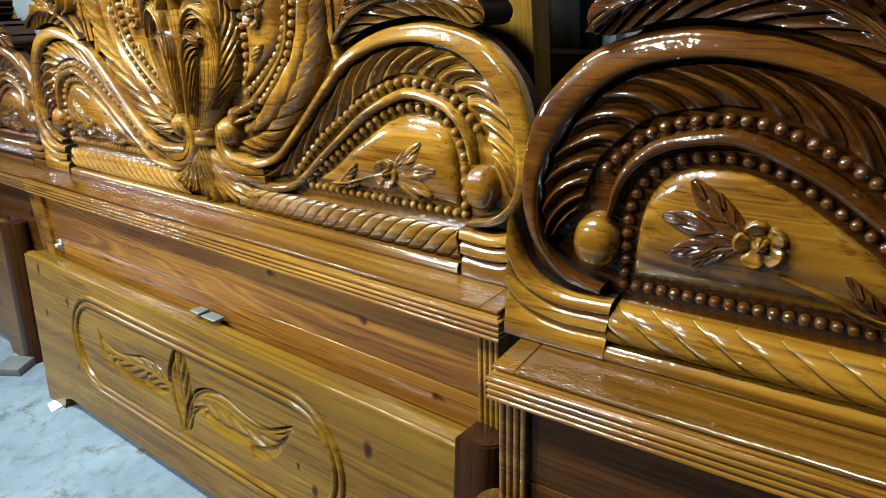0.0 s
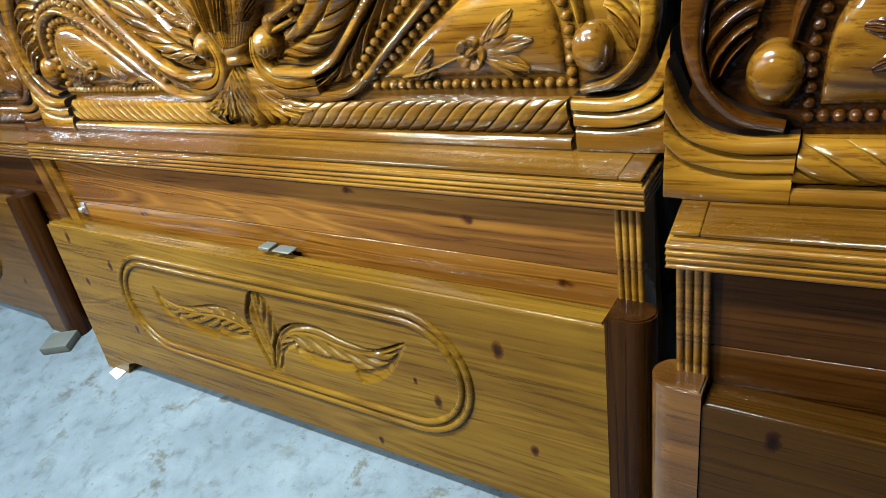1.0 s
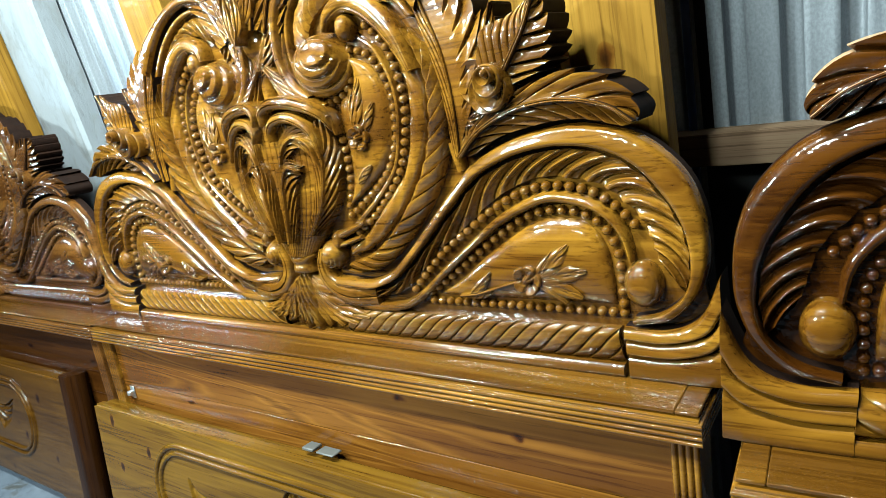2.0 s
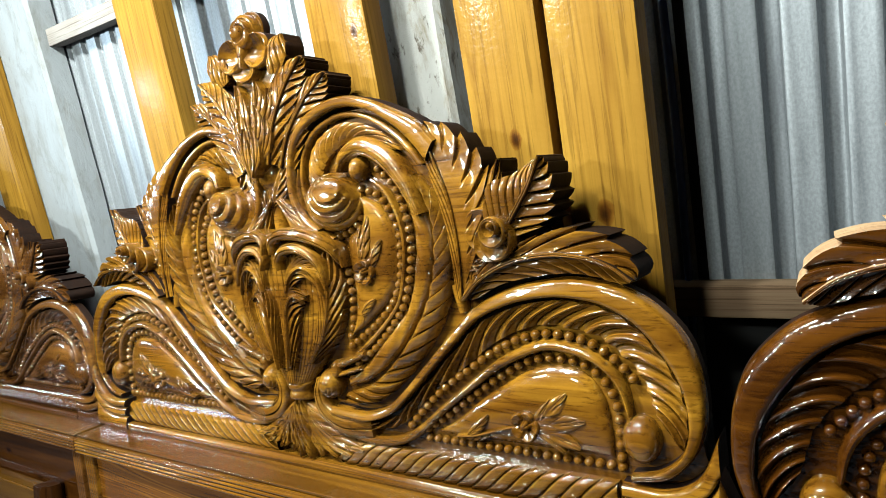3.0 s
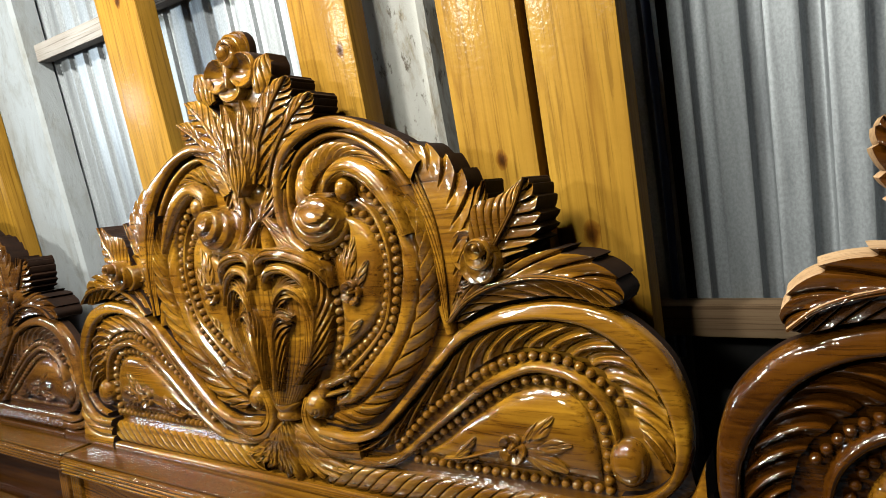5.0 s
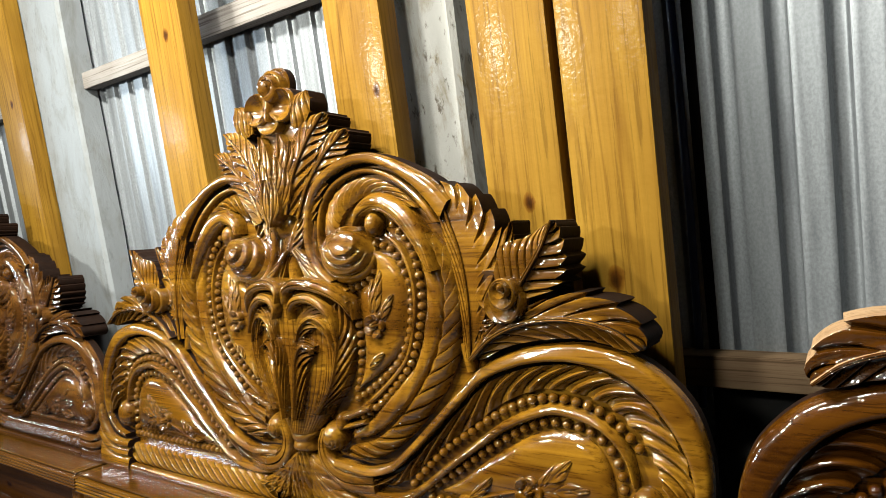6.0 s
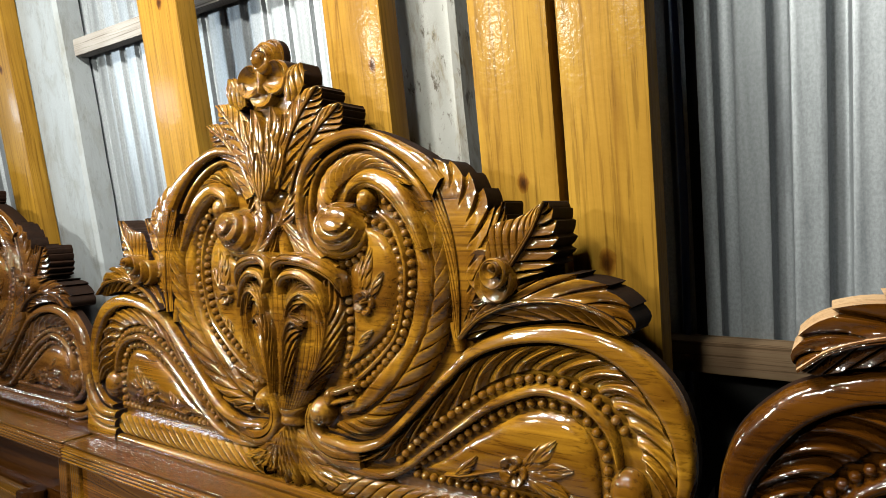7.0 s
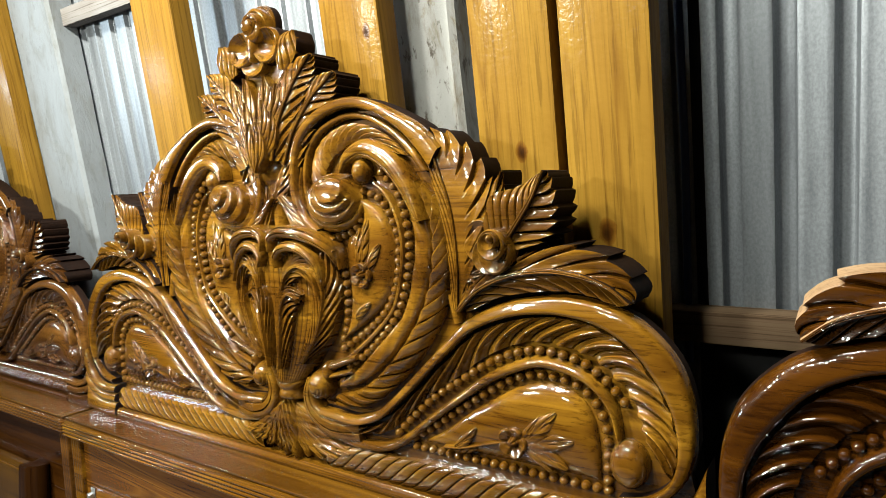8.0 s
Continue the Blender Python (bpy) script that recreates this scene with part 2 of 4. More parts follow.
SOFT = plain("grey_softwood", (0.058, 0.054, 0.047), 0.6, 0, 0.3)
GREY_WOOD = plain("dusty_grey_wood", (0.045, 0.042, 0.036), 0.8)
STEEL = plain("scratched_steel", (0.55, 0.55, 0.55), 0.3, 0.9)


# ---- mesh helpers ----
def mk(name, V, F, mat, parent=None, label="", angle=38):
    me = bpy.data.meshes.new(name)
    me.from_pydata([tuple(map(float, v)) for v in V], [], [tuple(map(int, f)) for f in F])
    me.materials.append(mat)
    me.shade_smooth()
    me.set_sharp_from_angle(angle=radians(angle))
    ob = new(name, me)
    ob.parent = parent
    if label:
        tagged(ob, label)
    return ob


def part(name, bm, mat, parent, label="", angle=38):
    me = bpy.data.meshes.new(name)
    bmesh.ops.recalc_face_normals(bm, faces=bm.faces)
    bm.to_mesh(me)
    bm.free()
    me.materials.append(mat)
    me.shade_smooth()
    me.set_sharp_from_angle(angle=radians(angle))
    ob = new(name, me)
    ob.parent = parent
    if label:
        tagged(ob, label)
    return ob


def box_bm(lo, hi, bevel=0.004, seg=2):
    bm = bmesh.new()
    lo, hi = Vector(lo), Vector(hi)
    bmesh.ops.create_cube(bm, size=1.0, matrix=Matrix.Translation((lo + hi) / 2) @ Matrix.Diagonal((*(hi - lo), 1)))
    if bevel:
        bmesh.ops.bevel(bm, geom=bm.edges[:], offset=bevel, segments=seg, affect="EDGES", profile=0.6)
    return bm


def spl(ctrl, n):
    """A smooth curve through the control points, sampled evenly from point to point."""
    p = np.array(ctrl, float)
    p = np.vstack([2 * p[0] - p[1], p, 2 * p[-1] - p[-2]])
    t = np.linspace(0, len(ctrl) - 1, n)
    i = np.minimum(t.astype(int), len(ctrl) - 2)
    f = (t - i)[:, None]
    a, b, c, d = p[i], p[i + 1], p[i + 2], p[i + 3]
    return 0.5 * (2 * b + (c - a) * f + (2 * a - 5 * b + 4 * c - d) * f**2 + (3 * b - a - 3 * c + d) * f**3)


def even(ctrl, step):
    """Points at even distances along the curve."""
    p = spl(ctrl, 400)
    d = np.r_[0, np.cumsum(np.linalg.norm(np.diff(p, axis=0), axis=1))]
    s = np.linspace(0, d[-1], max(2, int(round(d[-1] / step)) + 1))
    return np.c_[np.interp(s, d, p[:, 0]), np.interp(s, d, p[:, 1])]


Z0 = 0.72   # height of the ledge
Y0 = 0.125  # face of the crest's board
YB = 0.152  # its back
DEEP = 0.178  # back of the free-standing leaves


def loft(A, B, h, nt, back, shear=None, rows=None, trim=None):
    """A carved strip between two curves of the face; h(s, t) is its height above the board.
    shear(t) lets the cuts run slantwise: the rows of the mesh then follow them, and h takes the place along the strip as well."""
    ns = len(A)
    t = np.linspace(-1, 1, nt)[None, :]
    k = (t + 1) / 2
    if shear is None:
        s = np.linspace(0, 1, ns)[:, None] + 0 * t
        e = s
        H = h(s, t + 0 * s)
    else:
        g = shear(t)
        first, last = -float(g.max()), 1 - float(g.min())
        if isinstance(rows, np.ndarray):
            inner = rows[(rows > first) & (rows < last)]
            at = np.r_[first, inner, last]
        else:
            at = np.linspace(first, last, ns)
        ns = len(at)
        s = at[:, None] + 0 * t
        e = np.clip(s + g, 0, 1)
        H = h(s, t + 0 * s, e)
    H = np.broadcast_to(H, (ns, nt))
    if trim is not None:
        k = k * trim(s)
    n = np.linspace(0, 1, len(A))
    U = np.interp(e, n, A[:, 0]) * (1 - k) + np.interp(e, n, B[:, 0]) * k
    W = np.interp(e, n, A[:, 1]) * (1 - k) + np.interp(e, n, B[:, 1]) * k
    V = np.stack([U, Y0 - H, W + Z0], -1).reshape(-1, 3)
    idx = np.arange(ns * nt).reshape(ns, nt)
    F = [(idx[i, j], idx[i + 1, j], idx[i + 1, j + 1], idx[i, j + 1]) for i in range(ns - 1) for j in range(nt - 1)]
    loop = list(idx[:, 0]) + list(idx[-1, 1:]) + list(idx[-2::-1, -1]) + list(idx[0, -2:0:-1])
    n0 = len(V)
    skirt = V[loop].copy()
    skirt[:, 1] = back
    V = np.vstack([V, skirt])
    m = len(loop)
    F += [(loop[(i + 1) % m], loop[i], n0 + i, n0 + (i + 1) % m) for i in range(m)]
    area = np.sum((A[1:, 0] - A[:-1, 0]) * (B[:-1, 1] - A[:-1, 1]) - (A[1:, 1] - A[:-1, 1]) * (B[:-1, 0] - A[:-1, 0]))
    if area < 0:
        F = [f[::-1] for f in F]
    return V, F


def band(centre, half, h, nt, back, n, shear=None, rows=None):
    c = spl(centre, n)
    w = np.interp(np.linspace(0, 1, n), np.linspace(0, 1, len(half)), half)[:, None]
    d = np.gradient(c, axis=0)
    d /= np.linalg.norm(d, axis=1)[:, None] + 1e-9
    nrm = np.c_[-d[:, 1], d[:, 0]]
    return loft(c + nrm * w, c - nrm * w, h, nt, back, shear, rows)


def polar(cu, cv, ru, rv, h, nr=7, na=28, back=None, edge=None):
    """A round boss; h(r, a) is its height, edge(a) shapes its outline."""
    V, F = [(cu, Y0 - h(0.0, 0.0), cv + Z0)], []
    for i in range(1, nr + 1):
        for j in range(na):
            a, r = 2 * math.pi * j / na, i / nr
            e = edge(a) if edge else 1.0
            V.append((cu + ru * r * e * math.cos(a), Y0 - h(r, a), cv + rv * r * e * math.sin(a) + Z0))
    for j in range(na):
        a = 2 * math.pi * j / na
        e = edge(a) if edge else 1.0
        V.append((cu + ru * e * math.cos(a), Y0 + 0.002 if back is None else back, cv + rv * e * math.sin(a) + Z0))
    for j in range(na):
        k = (j + 1) % na
        F.append((0, 1 + j, 1 + k))
        for i in range(nr):
            p, q = 1 + i * na, 1 + (i + 1) * na
            F.append((p + j, q + j, q + k, p + k))
    F.append(tuple(1 + nr * na + j for j in range(na - 1, -1, -1)))
    return np.array(V), F


def frac(x):
    return x - np.floor(x)


def lobe(x):
    """Round lobes with sharp valleys between them."""
    return np.sqrt(np.maximum(0.0, 1 - (2 * frac(x) - 1) ** 2))


def saw(x):
    """A steep lip and a long hollow behind it, as a gouge leaves them."""
    f = frac(x)
    return np.where(f < 0.09, f / 0.09, 1 - 0.8 * np.clip((f - 0.09) / 0.91, 0, 1) ** 0.8)


def dish(lo, rim):
    """A petal: hollow in the middle, raised towards its edge."""
    return lambda r, a: lo + rim * (0.15 + 0.85 * r**2.2) - (rim * 0.5 * ((r - 0.86) / 0.14) ** 2 if r > 0.86 else 0.0)


def shells(H, turn, steps=((0.82, 0.17), (0.63, 0.35), (0.44, 0.53))):
    """A curled leaf end: a dome with shells laid over one another towards one side."""

    def h(r, a):
        x, y = r * math.cos(a), r * math.sin(a)
        z = H * (0.12 + 0.60 * math.sqrt(max(0.0, 1 - 0.96 * r * r)))
        for size, off in steps:
            d = math.hypot(x - off * math.cos(turn), y - off * math.sin(turn))
            z += H * (0.13 * min(1.0, max(0.0, (size - d) / 0.05)) - 0.10 * math.exp(-(((d - size - 0.03) / 0.035) ** 2)))
        return z

    return h


def cut_rows(n):
    """Places along a strip with n cuts, close together at each cut."""
    return np.array([(k + o) / n for k in range(-12, n + 13) for o in (0.0, 0.035, 0.08, 0.2, 0.4, 0.62, 0.82, 0.93, 0.97)])


def incise(x):
    """Narrow V-shaped cuts."""
    f = frac(x + 1e-6)
    return np.maximum(0.0, 1 - np.minimum(f, 1 - f) / 0.085)


def round_top(H, power=2.0, floor_h=0.004):
    return lambda s, t: floor_h + H * np.sqrt(np.maximum(0.0, 1 - np.abs(t) ** power))


def leaf(base, tip, width, bend, H=0.02, lobes=6, cut=0.25, back=None, low=0.008):
    """A carved leaf with a midrib, side veins and a notched edge."""
    b, e = np.array(base), np.array(tip)
    d = e - b
    nrm = np.array([-d[1], d[0]])
    mid = (b + e) / 2 + nrm * bend
    n = lobes * 8 + 1
    s = np.linspace(0, 1, n)[:, None]
    c = (1 - s) ** 2 * b + 2 * s * (1 - s) * mid + s**2 * e
    g = np.gradient(c, axis=0)
    g /= np.linalg.norm(g, axis=1)[:, None] + 1e-9
    side = np.c_[-g[:, 1], g[:, 0]]
    lean = max(0.6, lobes * 2.0 * width / float(np.linalg.norm(d)))
    w = width * np.sin(math.pi * np.clip(s, 0, 1) ** 0.8 * 0.97 + 0.05) ** 0.75
    w = w * (1 - cut * (1 - frac(s * lobes - lean)) ** 1.3) + 0.0012

    def h(p, t, e):
        a = np.abs(t)
        vein = saw(p * lobes) - 0.55 * incise(p * lobes)
        body = (1 - 0.55 * a**2) * (0.55 + 0.45 * np.sin(math.pi * np.clip(e, 0.02, 0.98)) ** 0.6)
        rib = 0.16 * np.exp(-((t / 0.10) ** 2)) - 0.14 * np.exp(-(((a - 0.2) / 0.09) ** 2))
        return low + H * (body * (0.56 + 0.44 * vein * np.clip(a * 5, 0, 1)) + rib)

    return loft(c + side * w, c - side * w, h, 13, Y0 + 0.002 if back is None else back, lambda t: np.abs(t) * lean / lobes, cut_rows(lobes))


IN = Y0 + 0.002


def half_leaf(mid, edge, lobes, H, low, cut, back, lean, scooped=True, n=90, start=0.0):
    """One side of a broad leaf, from its midrib to its edge: hollowed lobes or fine cut lines."""

    def h(p, t, e):
        k, f = (t + 1) / 2, frac(p * lobes)
        if scooped:
            prof = 0.88 - (0.58 - 0.58 * saw(f) + 0.40 * incise(f)) * np.clip((k - start) * 3.0 / (1 - start), 0, 1)
        else:
            prof = 0.86 + 0.14 * lobe(f) - 0.55 * incise(f) * np.clip(k * 4, 0, 1)
        return low + H * prof * (1 - 0.30 * k**2) * (0.75 + 0.25 * np.sin(math.pi * np.clip(e, 0, 1)))

    def trim(p):
        f = frac(p * lobes)
        return 1 - cut * (1 - f) ** 1.2 if scooped else 1 - cut * np.abs(2 * f - 1) ** 3

    return loft(spl(mid, n), spl(edge, n), h, 10, back, lambda t: lean * (t + 1) / 2 / lobes, cut_rows(lobes), trim)


def frond(mid, first, second, lobes, H, low, cut=(0.2, 0.2), back=None, lean=(1.6, 1.6), scooped=(True, True), rib=0.004, start=0.0):
    """A broad leaf with a raised midrib and two unlike halves, in one mesh."""
    back = Y0 + 0.002 if back is None else back
    V, F = half_leaf(mid, first, lobes[0], H, low, cut[0], back, lean[0], scooped[0])
    more = [half_leaf(mid, second, lobes[1], H, low, cut[1], back, lean[1], scooped[1], start=start)]
    if rib:
        more.append(band(mid, [rib, rib, rib * 0.4], lambda s, t: low + H * (1.0 + 0.32 * np.sqrt(np.maximum(0, 1 - t * t)) * (0.45 + 0.55 * np.abs(t) ** 0.5)), 9, back, 40))
    for W, G in more:
        n = len(V)
        V = np.vstack([V, W])
        F = F + [tuple(i + n for i in f) for f in G]
    return V, F


# ---- the carved bed head ----
def headboard(fine=False):
    """Carved bed head: framed boards below, a reeded ledge and a carved crest; fine: smaller beads and a rounder rope."""
    root = new("headboard")
    # lower frame
    for x in (-1, 1):
        prof = []
        for i in range(33):
            k = i / 32
            prof.append((k, 0.006 * lobe(np.array(k * 4.0)) if 0.02 < k < 0.98 else 0.0))
        V, F = [], []
        x0, x1 = (0.798, 0.842) if x > 0 else (-0.842, -0.798)
        for z in (0.0, 0.682):
            for k, d in prof:
                V.append((x0 + (x1 - x0) * k, 0.022 - d, z))
            V += [(x1, 0.085, z), (x0, 0.085, z)]
        m = len(prof) + 2
        F = [(i, (i + 1) % m, m + (i + 1) % m, m + i) for i in range(m)] + [tuple(range(m - 1, -1, -1)), tuple(range(m, 2 * m))]
        mk("pilaster", V, F, GOLD, root, "reeded upright at the panel's end")
    rows, z = (0.105, 0.13, 0.095, 0.12, 0.085, 0.132), 0.012
    for hgt in rows:
        part("panel_board", box_bm((-0.7994, 0.03, z + 0.0006), (0.7994, 0.055, z + hgt - 0.0006), 0.0012, 1), PANEL, root)
        z += hgt
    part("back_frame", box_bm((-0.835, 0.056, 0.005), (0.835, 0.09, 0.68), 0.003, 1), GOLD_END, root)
    # ledge with a reeded edge that returns at both ends
    prof = [(0.16, 0.6805), (0.012, 0.6805)]
    for r in range(4):
        for i in range(7):
            a = -math.pi / 2 + math.pi * i / 6
            prof.append((0.006 - 0.0055 * math.cos(a), 0.6865 + 0.0098 * r + 0.0046 * math.sin(a)))
    prof += [(0.006, 0.7235), (0.028, 0.7315), (0.031, 0.7305), (0.16, 0.7305)]
    V = []
    for d, zz in prof:
        V += [(-0.852 + min(d, 0.2), 0.178, zz), (-0.852 + d, min(d, 0.17), zz), (0.852 - d, min(d, 0.17), zz), (0.852 - min(d, 0.2), 0.178, zz)]
    F = []
    for i in range(len(prof) - 1):
        for j in range(3):
            p = 4 * i + j
            F.append((p, p + 4, p + 5, p + 1))
    n = len(prof)
    F.append((4 * n - 4, 4 * n - 1, 4 * n - 2, 4 * n - 3)[::-1])
    F.append((0, 1, 2, 3)[::-1])
    F.append(tuple(4 * i for i in range(n)))
    F.append(tuple(4 * i + 3 for i in range(n - 1, -1, -1)))
    bm = bmesh.new()
    vs = [bm.verts.new(v) for v in V]
    for f in F:
        bm.faces.new([vs[i] for i in f])
    ledge = part("ledge", bm, GOLD, root, "polished ledge with a reeded edge", 30)

    # boards let into the ledge's top
    for a, b in ((-0.846, -0.812), (-0.8114, 0.8114), (0.812, 0.846)):
        part("ledge_board", box_bm((a, 0.008, 0.7285), (b, 0.15, 0.7345), 0.0014, 1), LEDGE, ledge)

    # crest board
    half = [(0.855, 0.014), (0.855, 0.10), (0.84, 0.16), (0.836, 0.20), (0.836, 0.25), (0.826, 0.31), (0.805, 0.348), (0.765, 0.387), (0.71, 0.41),
            (0.69, 0.45), (0.63, 0.49), (0.585, 0.54), (0.52, 0.59), (0.50, 0.63), (0.44, 0.68), (0.385, 0.72), (0.34, 0.747), (0.284, 0.774),
            (0.22, 0.79), (0.15, 0.785), (0.10, 0.80), (0.06, 0.83), (0.035, 0.86), (0.015, 0.885), (0.0, 0.89)]
    pts = half + [(-u, v) for u, v in half[-2::-1]]
    bm = bmesh.new()
    ring = [bm.verts.new((u, Y0, v + Z0)) for u, v in pts]
    face = bm.faces.new(ring)
    bmesh.ops.triangulate(bm, faces=[face], ngon_method="EAR_CLIP")
    out = bmesh.ops.extrude_face_region(bm, geom=bm.faces[:])
    bmesh.ops.translate(bm, verts=[g for g in out["geom"] if isinstance(g, bmesh.types.BMVert)], vec=(0, YB - 0.012 - Y0, 0))
    board = part("crest_board", bm, GOLD, root)

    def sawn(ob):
        """The deep sides of the silhouette take the dark second material."""
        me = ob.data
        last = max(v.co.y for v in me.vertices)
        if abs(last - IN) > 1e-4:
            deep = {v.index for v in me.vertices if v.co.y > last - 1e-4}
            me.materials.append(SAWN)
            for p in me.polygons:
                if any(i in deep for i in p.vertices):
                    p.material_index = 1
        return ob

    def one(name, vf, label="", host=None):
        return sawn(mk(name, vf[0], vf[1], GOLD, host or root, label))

    def both(name, vf, label="", hosts=(None, None), axis=0.0):
        V, F = vf
        return (one(name, (V, F), label, hosts[0]), one(name, (V * np.array([-1, 1, 1]) + np.array([2 * axis, 0, 0]), [f[::-1] for f in F]), label, hosts[1]))

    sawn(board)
    # foot of the crest
    meet = 0.011 if fine else 0.0
    both("base_strip", loft(np.array([(0.0, 0.036), (0.712 + meet * 0.8, 0.036)]), np.array([(0.0, 0.0125), (0.712 + meet * 0.8, 0.0125)]), lambda s, t: 0.03 + 0.008 * np.sqrt(1 - t * t * 0.98), 7, IN))
    # twisted rope band
    twist = 13 if fine else 19
    if fine:
        cord = lambda s, t, e: 0.012 + 0.030 * np.sqrt(np.maximum(0, 1 - 0.97 * t * t)) * (0.78 + 0.22 * lobe(s * twist) - 0.10 * incise(s * twist))
    else:
        cord = lambda s, t, e: 0.012 + 0.019 * np.sqrt(np.maximum(0, 1 - 0.85 * t**4)) * (0.50 + 0.50 * saw(s * twist) - 0.4 * incise(s * twist))
    both("rope_band", loft(spl([(0.10, 0.088), (0.4, 0.091), (0.704 + meet, 0.094)], 190), spl([(0.10, 0.037), (0.4, 0.037), (0.712 + meet, 0.037)], 190),
         cord, 13, IN, lambda t: -(0.85 * t + 0.2 * t**3) / twist, cut_rows(twist)), "twisted rope moulding")
    # stacked bands at the corner
    for A, B in (([(0.716, 0.102), (0.785, 0.101), (0.835, 0.128), (0.866, 0.195)], [(0.718, 0.081), (0.785, 0.080), (0.842, 0.099), (0.868, 0.135)]),
                 ([(0.718, 0.079), (0.785, 0.078), (0.842, 0.097), (0.868, 0.132)], [(0.720, 0.055), (0.786, 0.054), (0.842, 0.068), (0.868, 0.090)]),
                 ([(0.720, 0.053), (0.786, 0.052), (0.842, 0.066), (0.868, 0.087)], [(0.722, 0.0125), (0.786, 0.0125), (0.842, 0.0125), (0.87, 0.0125)])):
        both("corner_band", loft(spl(A, 26), spl(B, 26), lambda s, t: 0.024 + 0.013 * np.sqrt(np.maximum(0, 1 - t**4)) + 0.003 * t, 13, YB), "curved corner moulding")
    # great arch: rim, fluted leaf band, ridge
    rim_a = [(0.09, 0.165), (0.125, 0.163), (0.18, 0.160), (0.24, 0.180), (0.284, 0.214), (0.341, 0.268), (0.422, 0.346), (0.471, 0.389), (0.544, 0.420), (0.604, 0.432),
             (0.66, 0.436), (0.722, 0.425), (0.775, 0.402), (0.823, 0.353), (0.845, 0.30), (0.852, 0.245), (0.848, 0.20), (0.83, 0.155), (0.79, 0.116), (0.735, 0.104)]
    rim_b = [(0.09, 0.147), (0.125, 0.145), (0.18, 0.140), (0.245, 0.160), (0.292, 0.196), (0.353, 0.252), (0.430, 0.325), (0.478, 0.364), (0.545, 0.391), (0.61, 0.402),
             (0.66, 0.400), (0.71, 0.388), (0.757, 0.358), (0.797, 0.306), (0.818, 0.26), (0.824, 0.21), (0.817, 0.172), (0.80, 0.147), (0.772, 0.128), (0.732, 0.118)]
    both("arch_rim", loft(spl(rim_a, 120), spl(rim_b, 120), lambda s, t: 0.014 + 0.019 * np.sqrt(np.maximum(0, 1 - t**4)) + 0.004 * t, 15, YB - 0.016), "smooth scrolled rim")
    fl_b = [(0.125, 0.122), (0.19, 0.118), (0.262, 0.138), (0.305, 0.172), (0.372, 0.23), (0.437, 0.275), (0.49, 0.314), (0.545, 0.341), (0.595, 0.353), (0.645, 0.348),
            (0.69, 0.336), (0.722, 0.312), (0.752, 0.28), (0.766, 0.245), (0.772, 0.222), (0.782, 0.20)]
    fl_a = [(u + 0.010 * (0.6 - u), v - 0.006) for u, v in rim_b[1:17]]

    def fluted(s, t, e):
        """Each leaf is a raised rib beside a broad hollow with one fine cut in it."""
        f, k = frac(s * 19), (1 - t) / 2
        rib = np.sqrt(np.maximum(0, 1 - (f / 0.17 - 1) ** 2))
        hollow = 0.55 - 0.55 * np.sin(math.pi * np.clip((f - 0.34) / 0.66, 0, 1)) ** 0.7 - 0.40 * np.exp(-(((f - 0.66) / 0.035) ** 2)) * np.clip(1.4 - k, 0, 1)
        return 0.006 + 0.008 * k + 0.014 * np.where(f < 0.34, 0.5 + 0.5 * rib, hollow) * (1 - 0.35 * t * t)

    ribs = np.array([(n + o) / 19 for n in range(-12, 32) for o in (0.0, 0.03, 0.08, 0.17, 0.26, 0.31, 0.34, 0.40, 0.50, 0.60, 0.635, 0.66, 0.685, 0.72, 0.82, 0.93)])
    both("leaf_band", loft(spl(fl_a, 300), spl(fl_b, 300), fluted, 17, IN, lambda t: 1.5 * ((1 - t) / 2) ** 1.5 / 19, ribs), "band of carved leaf flutes")
    both("ridge", band([(0.11, 0.108), (0.145, 0.102), (0.198, 0.097), (0.262, 0.107), (0.315, 0.137), (0.37, 0.182), (0.44, 0.235), (0.495, 0.275), (0.55, 0.303), (0.596, 0.318),
                        (0.64, 0.314), (0.678, 0.302), (0.706, 0.28), (0.724, 0.25), (0.733, 0.21)],
                       [0.010, 0.012, 0.012, 0.011, 0.010, 0.009, 0.009, 0.010, 0.011, 0.011, 0.011, 0.011, 0.010, 0.008, 0.005], round_top(0.019), 7, IN, 90))
    # inner panel of the arch
    pa = [(0.345, 0.134), (0.40, 0.165), (0.45, 0.205), (0.50, 0.238), (0.55, 0.268), (0.594, 0.281), (0.635, 0.279), (0.66, 0.270), (0.68, 0.25), (0.693, 0.22), (0.698, 0.18), (0.699, 0.138)]
    pb = [(0.345, 0.132), (0.38, 0.131), (0.42, 0.131), (0.46, 0.131), (0.50, 0.131), (0.54, 0.131), (0.58, 0.131), (0.61, 0.131), (0.64, 0.131), (0.66, 0.131), (0.68, 0.131), (0.699, 0.131)]
    both("arch_panel", loft(spl(pa, 40), spl(pb, 40), lambda s, t: 0.002 + 0.02 * np.sqrt(np.maximum(0, 1 - t * t)) * np.sqrt(np.maximum(0, np.sin(math.pi * np.clip(s, 0, 1)))), 17, IN), "domed smooth panel")
    up = 0.016
    fu, fv = (0.557, 0.205) if fine else (0.548, 0.174)
    for du, dv, wid, bend in ((0.080, 0.064, 0.017, -0.06), (0.110, 0.018, 0.018, 0.02), (0.098, -0.030, 0.016, 0.08), (0.050, 0.052, 0.010, -0.06), (0.070, -0.040, 0.010, 0.08)):
        both("leaf", leaf((fu + 0.012, fv), (fu + du, fv + dv), wid, bend, 0.013, 3, 0.06, low=up))
